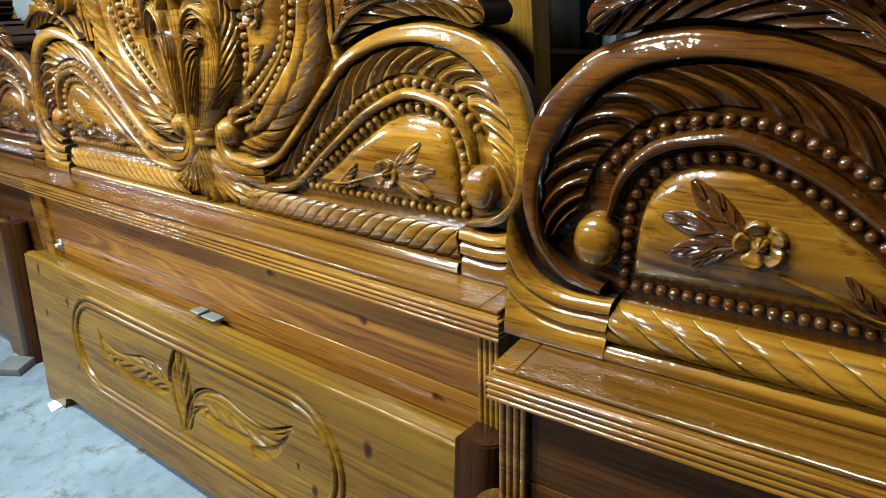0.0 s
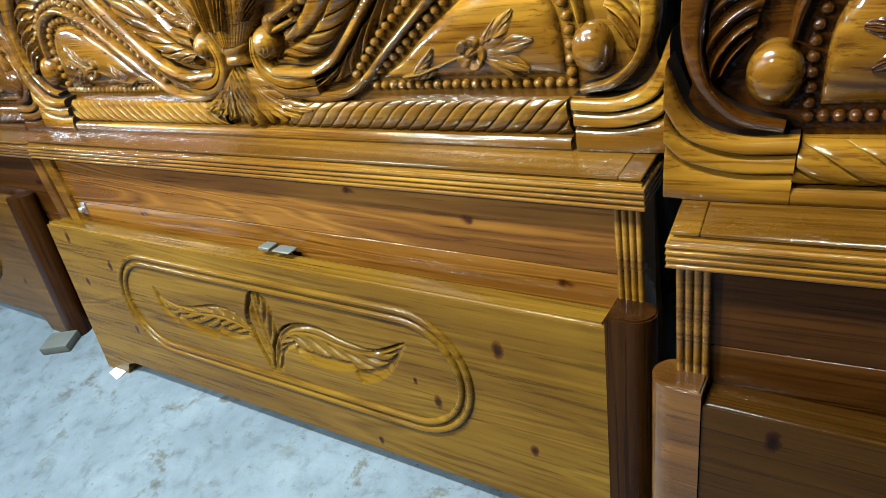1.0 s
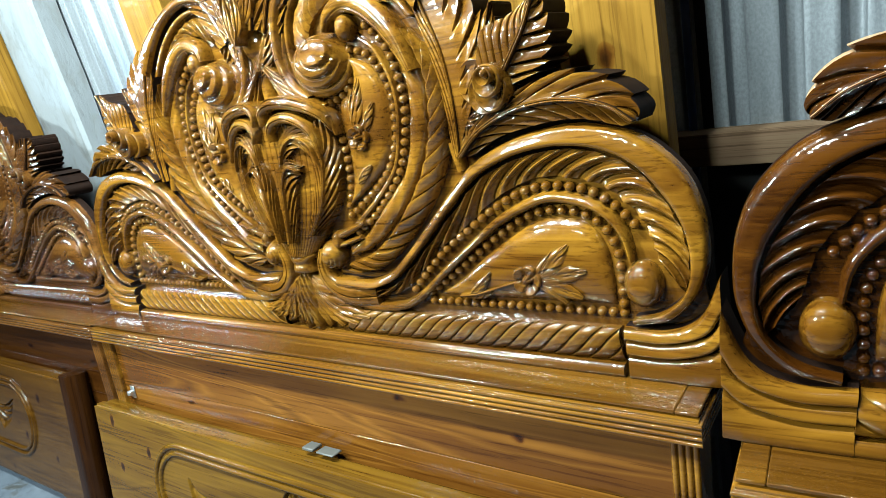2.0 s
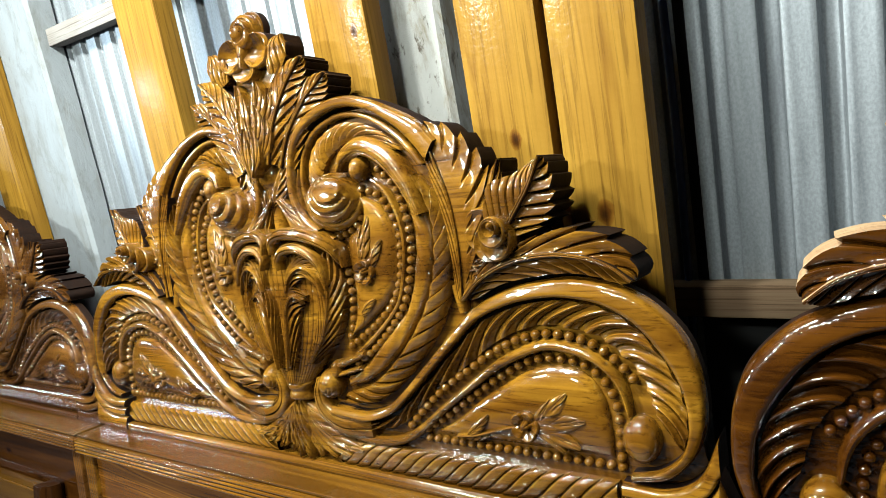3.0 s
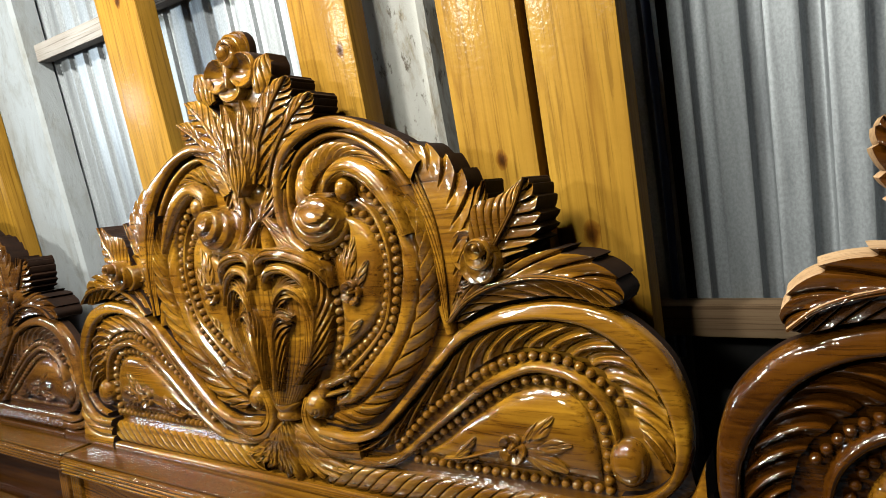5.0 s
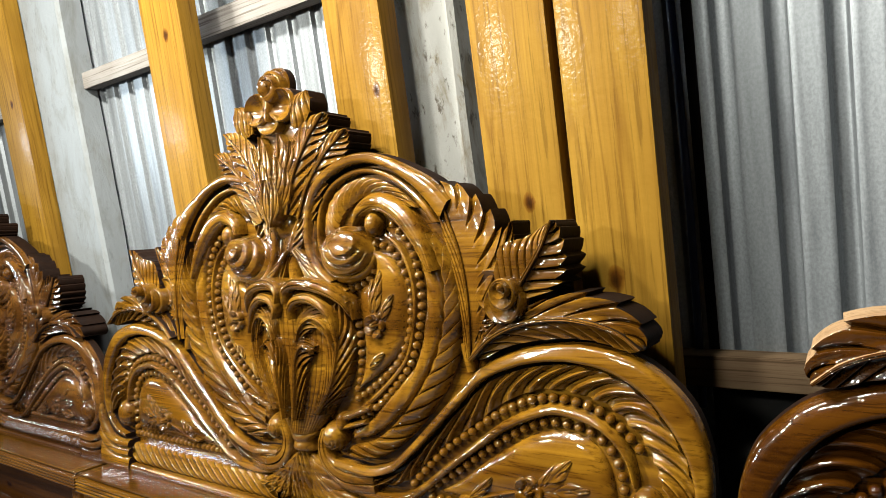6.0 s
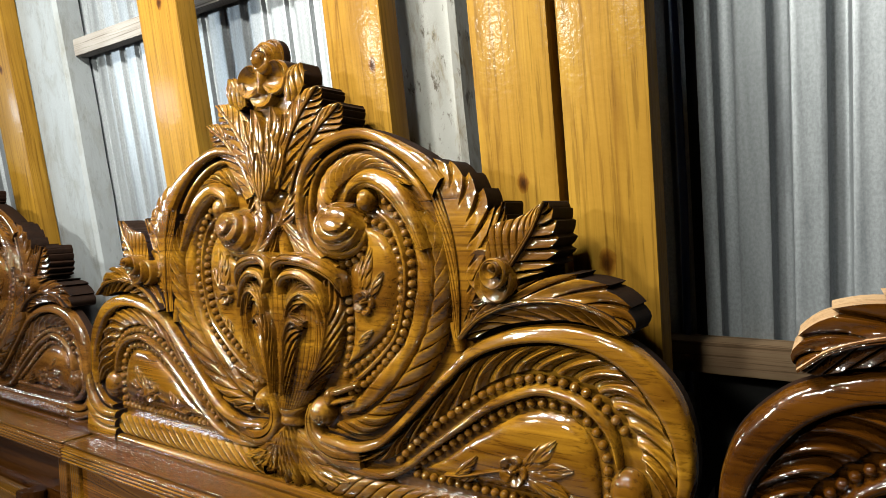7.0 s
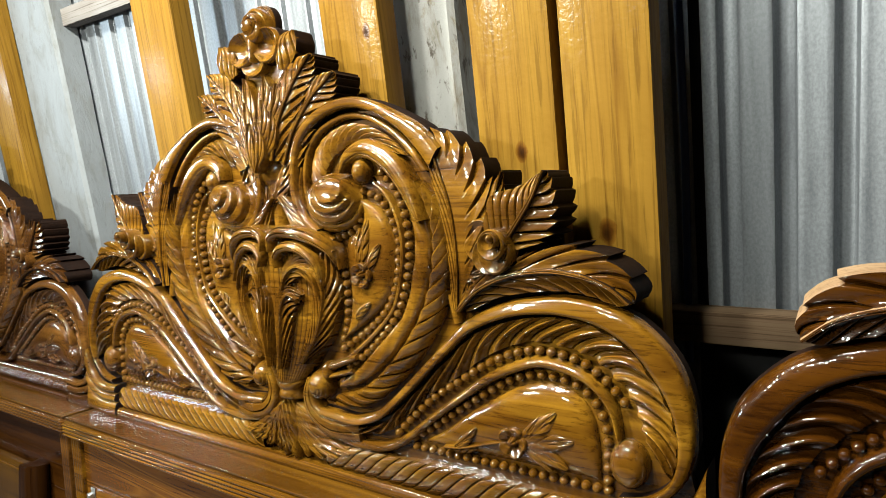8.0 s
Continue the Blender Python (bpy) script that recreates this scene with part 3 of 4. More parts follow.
    both("stem", band([(0.535, 0.172), (0.49, 0.158), (0.44, 0.142), (0.40, 0.136)], [0.004, 0.004, 0.003], round_top(0.008, floor_h=up), 5, IN, 20))
    both("leaf", leaf((0.425, 0.142), (0.472, 0.185), 0.009, -0.12, 0.012, 4, 0.1, low=up))
    both("leaf", leaf((0.47, 0.146), (0.405, 0.135), 0.007, 0.1, 0.010, 4, 0.1, low=0.012))
    five = lambda a: 0.78 + 0.22 * abs(math.cos(2.5 * a)) ** 0.6

    def petals(r, a):
        """Five flat petals with creases between them and a boss in the middle."""
        z = 0.008 + 0.010 * r * r - 0.008 * (1 - abs(math.cos(2.5 * a))) ** 3 * min(1.0, 2 * r)
        z += 0.013 * math.sqrt(1 - (r / 0.3) ** 2) if r < 0.3 else -0.004 * math.exp(-(((r - 0.38) / 0.07) ** 2))
        return z - (0.007 * ((r - 0.86) / 0.14) ** 2 if r > 0.86 else 0.0)

    both("flower", polar(fu, fv, 0.029, 0.029, lambda r, a, up=up: up + petals(r, a), 16, 60, None, five), "five-petalled carved flower")
    curl = lambda H, turn: (lambda r, a: 0.004 + H * math.sqrt(max(0, 1 - r * r * 0.97)) - H * sum(dp * math.exp(-(((r - at - 0.10 * math.cos(a - turn)) / 0.045) ** 2)) for at, dp in ((0.78, 0.22), (0.58, 0.16), (0.38, 0.12))) * max(0.0, 0.35 + 0.65 * math.cos(a - turn)))
    both("scroll_ball", polar(0.748, 0.172, 0.031, 0.039, lambda r, a: 0.006 + 0.030 * (1 - 0.94 * r**2.6) ** 0.5, 12, 36), "smooth round scroll end")
    # leaf springing above the arch and the rose
    both("leaf", frond([(0.458, 0.402), (0.500, 0.440), (0.560, 0.467), (0.628, 0.477), (0.685, 0.471), (0.729, 0.456), (0.761, 0.432)],
         [(0.450, 0.410), (0.488, 0.456), (0.550, 0.490), (0.600, 0.508), (0.645, 0.520), (0.685, 0.518), (0.715, 0.508), (0.740, 0.494), (0.759, 0.472), (0.770, 0.450), (0.763, 0.431)],
         [(0.474, 0.398), (0.530, 0.426), (0.600, 0.440), (0.655, 0.444), (0.700, 0.438), (0.740, 0.426), (0.763, 0.430)], (6, 10), 0.024, 0.020, (0.18, 0.0), DEEP, (0.9, 1.2)), "notched carved leaf along the arch")
    out = 0.030 if fine else 0.0
    far = lambda pts: [(u + out * min(1.0, max(0.0, (v - 0.50) * 9)), v + out * 0.8 * min(1.0, max(0.0, (v - 0.50) * 9))) for u, v in pts]
    both("leaf", frond(far([(0.548, 0.515), (0.576, 0.552), (0.601, 0.588), (0.617, 0.618), (0.627, 0.637)]),
         far([(0.508, 0.515), (0.512, 0.560), (0.524, 0.598), (0.548, 0.607), (0.570, 0.611), (0.592, 0.619), (0.610, 0.630), (0.627, 0.637)]),
         far([(0.570, 0.504), (0.618, 0.522), (0.636, 0.536), (0.643, 0.556), (0.645, 0.578), (0.642, 0.605), (0.636, 0.626), (0.627, 0.637)]),
         (8, 7), 0.018, 0.024, (0.05, 0.24), DEEP, (3.6, 1.0), (False, True)), "upright notched leaf")
    both("leaf", leaf((0.44, 0.44), (0.50, 0.47), 0.014, 0.05, 0.02, 4, 0.1))
    # rose: hollow petals laid over one another round its heart
    rose = both("rose", polar(0.522, 0.501, 0.047, 0.049, lambda r, a: 0.014 + 0.008 * (1 - r * r), 6, 32, YB), "carved rose with overlapping petals")
    for cu, cv, ru, rv, lo in ((0.496, 0.522, 0.036, 0.040, 0.012), (0.498, 0.472, 0.033, 0.032, 0.009), (0.546, 0.470, 0.035, 0.034, 0.015), (0.520, 0.499, 0.030, 0.034, 0.030), (0.540, 0.505, 0.030, 0.036, 0.043), (0.542, 0.520, 0.025, 0.027, 0.056), (0.546, 0.527, 0.014, 0.015, 0.070)):
        both("rose_petal", polar(cu, cv, ru, rv, dish(lo, 0.019), 18, 40), "overlapping rose petal", rose)
    both("rose_heart", polar(0.548, 0.532, 0.007, 0.008, lambda r, a: 0.076 + 0.014 * math.sqrt(max(0, 1 - r * r * 0.95)), 5, 16), "", rose)
    both("bud_cap", band([(0.437, 0.372), (0.43, 0.425)], [0.010, 0.018], round_top(0.016), 7, IN, 8))
    both("stem", band([(0.46, 0.66), (0.462, 0.55), (0.458, 0.46), (0.44, 0.40)], [0.004, 0.004, 0.004, 0.003], round_top(0.008), 5, IN, 26))
    # upper arch
    ta = [(0.115, 0.530), (0.075, 0.555), (0.048, 0.60), (0.042, 0.655), (0.056, 0.72), (0.095, 0.766), (0.16, 0.794), (0.221, 0.800), (0.284, 0.782), (0.342, 0.755), (0.388, 0.728), (0.425, 0.69)]
    tb = [(0.12, 0.545), (0.088, 0.567), (0.066, 0.605), (0.062, 0.655), (0.076, 0.710), (0.112, 0.750), (0.170, 0.774), (0.224, 0.777), (0.280, 0.760), (0.332, 0.727), (0.37, 0.69), (0.40, 0.65)]
    both("upper_rim", loft(spl(ta, 80), spl(tb, 80), lambda s, t: 0.022 + 0.015 * np.sqrt(np.maximum(0, 1 - t**4)), 11, YB - 0.004), "smooth scrolled rim")
    tc = [(u + 0.14 * (0.2 - u), v + 0.14 * (0.64 - v)) for u, v in tb]
    tm = [(u + 0.05 * (0.2 - u), v + 0.05 * (0.64 - v)) for u, v in tb]
    both("inner_rim", loft(spl(tm, 80), spl(tc, 80), lambda s, t: 0.008 + 0.014 * np.sqrt(np.maximum(0, 1 - t**4)), 9, IN))
    td = [(0.128, 0.628), (0.128, 0.645), (0.135, 0.665), (0.15, 0.685), (0.175, 0.70), (0.205, 0.712), (0.235, 0.715), (0.265, 0.708), (0.30, 0.69)]
    fan = [(u + 0.20 * (0.2 - u), v + 0.20 * (0.64 - v)) for u, v in tb[2:11]]
    both("leaf_fan", loft(spl(fan, 150), spl(td, 150), lambda s, t, e: 0.004 + 0.020 * (0.50 + 0.50 * saw(s * 13) - 0.35 * incise(s * 13)) * (1 - 0.45 * np.abs(t) ** 2.5), 13, IN, lambda t: 1.5 * ((1 - t) / 2) ** 1.4 / 13, cut_rows(13)), "fan of carved flutes")
    both("hook_leaf", band([(0.186, 0.655), (0.20, 0.683), (0.244, 0.699), (0.296, 0.675), (0.342, 0.621), (0.372, 0.557)], [0.006, 0.016, 0.021, 0.024, 0.021, 0.008],
         lambda s, t: 0.012 + 0.024 * np.sqrt(np.maximum(0, 1 - t * t)) * (1 - 0.30 * incise(t * 1.4 + 0.35)), 21, IN, 60), "curled leaf")
    both("hook_ball", polar(0.228, 0.655, 0.020, 0.026, lambda r, a: 0.010 + 0.026 * math.sqrt(max(0, 1 - r * r * 0.95)), 8, 24))
    both("scroll_end", polar(0.150, 0.596, 0.076, 0.060, shells(0.060, 0.9), 34, 56), "large curled leaf end of overlapping shells")
    both("scroll_lip", band([(0.072, 0.672), (0.062, 0.625), (0.072, 0.575), (0.105, 0.538), (0.150, 0.522)], [0.005, 0.008, 0.009, 0.008, 0.004], round_top(0.022), 9, IN, 40))
    both("leaf", frond([(0.010, 0.612), (0.050, 0.566), (0.100, 0.524), (0.160, 0.500)], [(0.016, 0.620), (0.066, 0.578), (0.116, 0.540), (0.160, 0.503)], [(0.006, 0.600), (0.036, 0.550), (0.088, 0.510), (0.158, 0.497)], (5, 4), 0.014, 0.022, (0.05, 0.1), IN, (2.4, 2.0), (False, True), 0.003), "leaf under the curled scroll")
    both("leaf", frond([(0.446, 0.398), (0.449, 0.470), (0.446, 0.535), (0.437, 0.591), (0.421, 0.640), (0.398, 0.704)],
         [(0.432, 0.400), (0.430, 0.470), (0.424, 0.535), (0.412, 0.592), (0.396, 0.644), (0.384, 0.716)],
         [(0.456, 0.398), (0.478, 0.450), (0.494, 0.510), (0.508, 0.555), (0.520, 0.600), (0.522, 0.640), (0.500, 0.668), (0.474, 0.694), (0.440, 0.716), (0.398, 0.726)], (5, 8), 0.013, 0.016, (0.0, 0.16), YB + 0.008, (3.0, 1.3), (False, True), 0.003, 0.45), "broad carved leaf beside the upper rim")
    both("leaf", frond([(0.462, 0.430), (0.488, 0.520), (0.520, 0.590), (0.540, 0.640)], [(0.456, 0.435), (0.474, 0.53), (0.505, 0.60), (0.540, 0.642)], [(0.470, 0.425), (0.504, 0.515), (0.540, 0.59), (0.542, 0.638)], (4, 4), 0.010, 0.010, (0.0, 0.2), DEEP, (1.2, 1.4), (False, True), 0.003))
    # oval: twisted leaf band, smooth bands, domed panel
    both("twisted_band", band([(0.365, 0.63), (0.402, 0.57), (0.412, 0.506), (0.400, 0.432), (0.365, 0.355), (0.295, 0.268), (0.215, 0.205), (0.135, 0.184)],
         [0.004, 0.016, 0.022, 0.023, 0.023, 0.022, 0.020, 0.012], lambda s, t, e: 0.006 + 0.029 * np.sqrt(np.maximum(0, 1 - 0.86 * np.abs(t) ** 3)) * (0.46 + 0.54 * saw(s * 15) - 0.45 * incise(s * 15)), 13, IN, 170, lambda t: (0.75 * t + 0.2 * t**3) / 15, cut_rows(15)), "twisted leaf moulding")
    oa = [(0.335, 0.61), (0.376, 0.56), (0.386, 0.506), (0.374, 0.44), (0.340, 0.37), (0.275, 0.288), (0.198, 0.228), (0.14, 0.208)]
    ob_ = [(0.297, 0.640), (0.334, 0.58), (0.345, 0.525), (0.338, 0.465), (0.314, 0.385), (0.262, 0.33), (0.18, 0.252), (0.14, 0.232)]
    both("oval_band", loft(spl(oa, 60), spl(ob_, 60), lambda s, t: 0.004 + 0.012 * np.sqrt(np.maximum(0, 1 - t * t)) + 0.004 * lobe(s * 9 + 0.7 * t), 9, IN))
    both("oval_ridge", band([(0.255, 0.632), (0.287, 0.605), (0.31, 0.555), (0.317, 0.505), (0.31, 0.45), (0.29, 0.39), (0.25, 0.345), (0.2, 0.303), (0.155, 0.270)],
         [0.005, 0.006, 0.006, 0.006, 0.006, 0.006, 0.007, 0.008, 0.008], round_top(0.012), 5, IN, 60))
    qa = [(0.225, 0.602), (0.255, 0.588), (0.28, 0.56), (0.293, 0.52), (0.291, 0.48), (0.283, 0.435), (0.26, 0.39), (0.215, 0.352), (0.162, 0.318)]
    qb = [(0.224, 0.595), (0.223, 0.57), (0.208, 0.54), (0.172, 0.524), (0.170, 0.49), (0.173, 0.44), (0.175, 0.40), (0.172, 0.36), (0.160, 0.316)]
    both("oval_panel", loft(spl(qa, 36), spl(qb, 36), lambda s, t: 0.002 + 0.016 * np.sqrt(np.maximum(0, 1 - t * t)), 13, IN), "domed smooth panel")
    up = 0.015
    both("flower", polar(0.219, 0.452, 0.026, 0.027, lambda r, a, up=up: up + petals(r, a), 16, 60, None, five), "five-petalled carved flower")
    for b, e, w, bd in (((0.220, 0.47), (0.240, 0.562), 0.011, 0.04), ((0.212, 0.47), (0.216, 0.545), 0.010, 0.0), ((0.236, 0.46), (0.266, 0.514), 0.010, 0.08), ((0.198, 0.362), (0.236, 0.396), 0.009, 0.1)):
        both("leaf", leaf(b, e, w, bd, 0.012, 3, 0.05, low=up))
    both("stem", band([(0.218, 0.43), (0.212, 0.385), (0.195, 0.345)], [0.003, 0.003, 0.002], round_top(0.006, floor_h=0.012), 5, IN, 14))
    # vase with its leaves
    one("vase", loft(spl([(-0.040, 0.214), (-0.078, 0.258), (-0.118, 0.318), (-0.140, 0.380), (-0.142, 0.450), (-0.118, 0.505), (-0.040, 0.540)], 40), spl([(0.040, 0.214), (0.078, 0.258), (0.118, 0.318), (0.140, 0.380), (0.142, 0.450), (0.118, 0.505), (0.040, 0.540)], 40),
        lambda s, t: 0.006 + 0.048 * np.sqrt(np.maximum(0, 1 - t * t)) * (0.97 + 0.03 * lobe(np.arcsin(t) * 9.0) - 0.04 * incise(np.arcsin(t) * 9.0)), 230, IN), "fluted vase bowl")
    one("vase_collar", loft(spl([(-0.045, 0.216), (-0.03, 0.195), (-0.033, 0.174)], 14), spl([(0.045, 0.216), (0.03, 0.195), (0.033, 0.174)], 14),
        lambda s, t: 0.012 + 0.04 * np.sqrt(np.maximum(0, 1 - t * t)) * (0.8 + 0.2 * lobe(s * 2)), 15, IN))
    both("scroll_ball", polar(0.088, 0.212, 0.030, 0.034, curl(0.046, 4.2), 20, 30), "small round scroll end")
    for line, wide in (([(0.195, 0.283), (0.118, 0.254)], [0.008, 0.011]), ([(0.180, 0.252), (0.118, 0.234)], [0.006, 0.008])):
        both("band_end", band(line, wide, round_top(0.024), 11, IN, 10), "rounded end of a smooth band")
    both("end_cap", polar(0.112, 0.246, 0.012, 0.020, lambda r, a: 0.012 + 0.022 * (1 - 0.9 * r**4) ** 0.5, 7, 20))

    # the bands of the great arch turn up together into the ball beside the collar
    both("scroll_hook", band([(0.190, 0.128), (0.135, 0.126), (0.092, 0.136), (0.064, 0.160), (0.056, 0.192), (0.066, 0.224)], [0.030, 0.030, 0.026, 0.020, 0.015, 0.010],
         lambda s, t: 0.006 + 0.030 * np.sqrt(np.maximum(0, 1 - 0.9 * t**4)) * (0.55 + 0.45 * np.clip(s * 4, 0, 1)) * (1 - 0.40 * incise(t * 1.5 + 0.25)), 27, IN, 60), "hooked end of the arch bands")

    def drape(vf, low):
        """Lays a leaf on the round of the bowl."""
        V, F = vf[0].copy(), vf[1]
        front = V[:, 1] < IN - 1e-4
        wide = np.interp(V[:, 2] - Z0, [0.21, 0.255, 0.31, 0.365, 0.42, 0.56], [0.050, 0.086, 0.130, 0.155, 0.162, 0.160])
        under = 0.003 + 0.050 * np.sqrt(np.maximum(0, 1 - (V[:, 0] / wide) ** 2))
        V[front, 1] -= (under - low)[front]
        return V, F

    both("acanthus_leaf", drape(frond([(0.064, 0.262), (0.104, 0.318), (0.126, 0.380), (0.132, 0.440), (0.112, 0.492)], [(0.058, 0.266), (0.088, 0.325), (0.106, 0.380), (0.108, 0.435), (0.096, 0.486)],
         [(0.070, 0.258), (0.122, 0.310), (0.150, 0.372), (0.160, 0.435), (0.140, 0.500)], (6, 9), 0.012, 0.012, (0.05, 0.12), IN, (3.0, 2.6), (False, True), 0.003), 0.010), "long acanthus leaf on the side of the bowl")
    ribbed = lambda lo, H: (lambda s, t: lo + H * np.sqrt(np.maximum(0, 1 - t * t)) * (1 - 0.45 * incise(t * 1.3 + 0.2)))
    for line, wide, lo in (([(0.166, 0.462), (0.150, 0.504), (0.104, 0.532), (0.046, 0.541), (0.014, 0.528), (0.012, 0.500)], [0.003, 0.011, 0.014, 0.014, 0.010, 0.002], 0.012),
                           ([(0.136, 0.430), (0.122, 0.478), (0.082, 0.508), (0.042, 0.507), (0.024, 0.488), (0.026, 0.466)], [0.003, 0.010, 0.013, 0.012, 0.009, 0.002], 0.010)):
        both("curled_leaf_edge", drape(band(line, wide, ribbed(lo + 0.002, 0.017), 23, IN, 60), 0.004), "rolled edge of an acanthus leaf")
    both("acanthus_leaf", drape(frond([(0.016, 0.250), (0.026, 0.325), (0.034, 0.382), (0.054, 0.410), (0.080, 0.402)], [(0.006, 0.252), (0.006, 0.330), (0.008, 0.388), (0.038, 0.430), (0.082, 0.410)],
         [(0.028, 0.250), (0.050, 0.325), (0.060, 0.366), (0.070, 0.388), (0.080, 0.394)], (6, 6), 0.014, 0.012, (0.10, 0.10), IN, (2.4, 2.4), (True, True), 0.003), 0.006), "small acanthus leaf curling outwards")
    both("acanthus_leaf", drape(frond([(0.036, 0.420), (0.050, 0.452), (0.080, 0.470), (0.112, 0.452), (0.126, 0.410)], [(0.030, 0.425), (0.040, 0.470), (0.082, 0.492), (0.126, 0.470), (0.128, 0.412)],
         [(0.044, 0.418), (0.062, 0.438), (0.082, 0.448), (0.100, 0.436), (0.122, 0.408)], (7, 5), 0.013, 0.010, (0.12, 0.05), IN, (2.2, 2.0), (True, True), 0.003), 0.006), "acanthus leaf folded over the bowl")
    one("centre_stem", band([(-0.010, 0.500), (-0.014, 0.580), (-0.022, 0.660)], [0.012, 0.020, 0.034], round_top(0.022), 11, IN, 20))
    both("leaf", leaf((-0.014, 0.60), (0.036, 0.694), 0.020, -0.1, 0.018, 5, 0.05, low=0.018), axis=-0.026)
    # tassel of leaves below the vase
    both("leaf", leaf((0.008, 0.178), (0.016, 0.040), 0.015, -0.08, 0.026, 4, 0.1, low=0.026))
    for tip, w, bd in (((0.045, 0.048), 0.016, -0.08), ((0.088, 0.052), 0.018, -0.15), ((0.13, 0.060), 0.018, -0.22), ((0.165, 0.075), 0.015, -0.25)):
        both("leaf", leaf((0.018, 0.165), tip, w * 1.25, bd, 0.022, 4, 0.10, low=0.020))
    # plume of feathers with a rose bud on top; it leans a little to one side
    lean = -0.028
    both("feather", frond([(0.030, 0.680), (0.066, 0.750), (0.118, 0.806), (0.156, 0.832), (0.182, 0.850)], [(0.004, 0.690), (0.034, 0.766), (0.082, 0.822), (0.140, 0.850), (0.180, 0.854)],
         [(0.070, 0.672), (0.112, 0.738), (0.158, 0.782), (0.182, 0.812), (0.187, 0.846)], (8, 9), 0.013, 0.022, (0.04, 0.16), DEEP - 0.01, (2.2, 1.6), (False, True)), "long carved feather", axis=lean)
    both("feather", frond([(0.004, 0.690), (0.032, 0.770), (0.078, 0.838), (0.110, 0.870), (0.132, 0.890)], [(-0.020, 0.700), (-0.004, 0.786), (0.034, 0.850), (0.082, 0.886), (0.130, 0.894)],
         [(0.034, 0.685), (0.072, 0.758), (0.112, 0.816), (0.136, 0.852), (0.140, 0.886)], (8, 9), 0.014, 0.030, (0.04, 0.16), DEEP - 0.02, (2.2, 1.6), (False, True)), "long carved feather", axis=lean)
    both("feather", leaf((-0.018, 0.70), (0.056, 0.866), 0.022, 0.07, 0.014, 6, 0.12, Y0 + 0.004, 0.034), axis=lean)
    for du, tv, side, lo in ((0.048, 0.790, 0.016, 0.040), (0.026, 0.815, 0.017, 0.046), (0.062, 0.845, 0.020, 0.036), (0.030, 0.865, 0.020, 0.040), (0.012, 0.770, 0.013, 0.052)):
        tip, base = (lean + du, tv), (lean + du * 0.18, tv - 0.105)
        bow = [(base[0] + (tip[0] - base[0]) * k + 0.010 * math.sin(math.pi * k), base[1] + (tip[1] - base[1]) * k) for k in (0.0, 0.33, 0.66, 1.0)]
        both("plume_leaf", frond(bow, [bow[0], (bow[1][0] - side, bow[1][1]), (bow[2][0] - side * 0.9, bow[2][1] + 0.006), bow[3]], [bow[0], (bow[1][0] + side, bow[1][1] - 0.004), (bow[2][0] + side * 0.9, bow[2][1]), bow[3]],
             (2, 2), 0.012, lo, (0.02, 0.02), IN, (1.6, 1.6), (False, False), 0.0025), "small overlapping leaf of the plume", axis=lean)
    both("side_bud", frond([(0.044, 0.872), (0.056, 0.905), (0.072, 0.930), (0.088, 0.944)], [(0.034, 0.880), (0.032, 0.915), (0.054, 0.940), (0.086, 0.946)], [(0.060, 0.870), (0.088, 0.888), (0.098, 0.918), (0.090, 0.943)],
         (3, 3), 0.024, 0.026, (0.02, 0.02), Y0 + 0.010, (2.2, -1.6), (False, False), 0.0), "small pointed bud with spiral cuts", axis=lean)
    one("finial_back", polar(lean, 0.880, 0.062, 0.095, lambda r, a: 0.020 + 0.006 * (1 - r * r), 6, 40, Y0 + 0.016))
    bud = one("bud", polar(lean + 0.002, 0.976, 0.038, 0.042, shells(0.062, -1.2, ((0.86, 0.08), (0.66, 0.20), (0.44, 0.34))), 26, 48, Y0 + 0.004), "rose bud at the very top")
    one("petal", polar(lean + 0.004, 0.956, 0.026, 0.024, lambda r, a: 0.040 + 0.020 * math.sqrt(max(0, 1 - r * r * 0.9)) ** 0.6, 12, 32), "closed petal of the bud", bud)
    both("cup_petal", polar(lean + 0.040, 0.926, 0.040, 0.038, lambda r, a: 0.026 + 0.030 * r**1.8 * (1 - 0.10 * float(incise(np.array(a * 2.2)))) - (0.016 * ((r - 0.88) / 0.12) ** 2 if r > 0.88 else 0.0), 18, 60, Y0 + 0.006), "open cup petal with a raised edge", axis=lean)
    one("throat", band([(lean, 0.968), (lean, 0.930), (lean, 0.895)], [0.020, 0.014, 0.005], round_top(0.022, floor_h=0.036), 11, IN, 20))
    one("lower_petal", polar(lean - 0.004, 0.890, 0.036, 0.024, dish(0.034, 0.018), 14, 40), "hanging lower petal")
    one("calyx", polar(lean, 0.668, 0.040, 0.040, lambda r, a: 0.004 + 0.030 * math.sqrt(max(0, 1 - r * r * 0.95)), 8, 26), "rounded base of the plume")
    # strings of beads
    na, V, F = 10, [(0, -1.0, 0)], []
    for i in range(1, 4):
        for j in range(na):
            a, r = 2 * math.pi * j / na, math.sin(i * math.pi / 6)
            V.append((r * math.cos(a), -math.cos(i * math.pi / 6) if i < 3 else 0.35, r * math.sin(a)))
    for j in range(na):
        k = (j + 1) % na
        F.append((0, 1 + j, 1 + k))
        for i in range(2):
            p, q = 1 + i * na, 1 + (i + 1) * na
            F.append((p + j, q + j, q + k, p + k))
    first = mk("bead", np.array(V) * (0.0074 if fine else 0.0086), F, GOLD, root, angle=80)
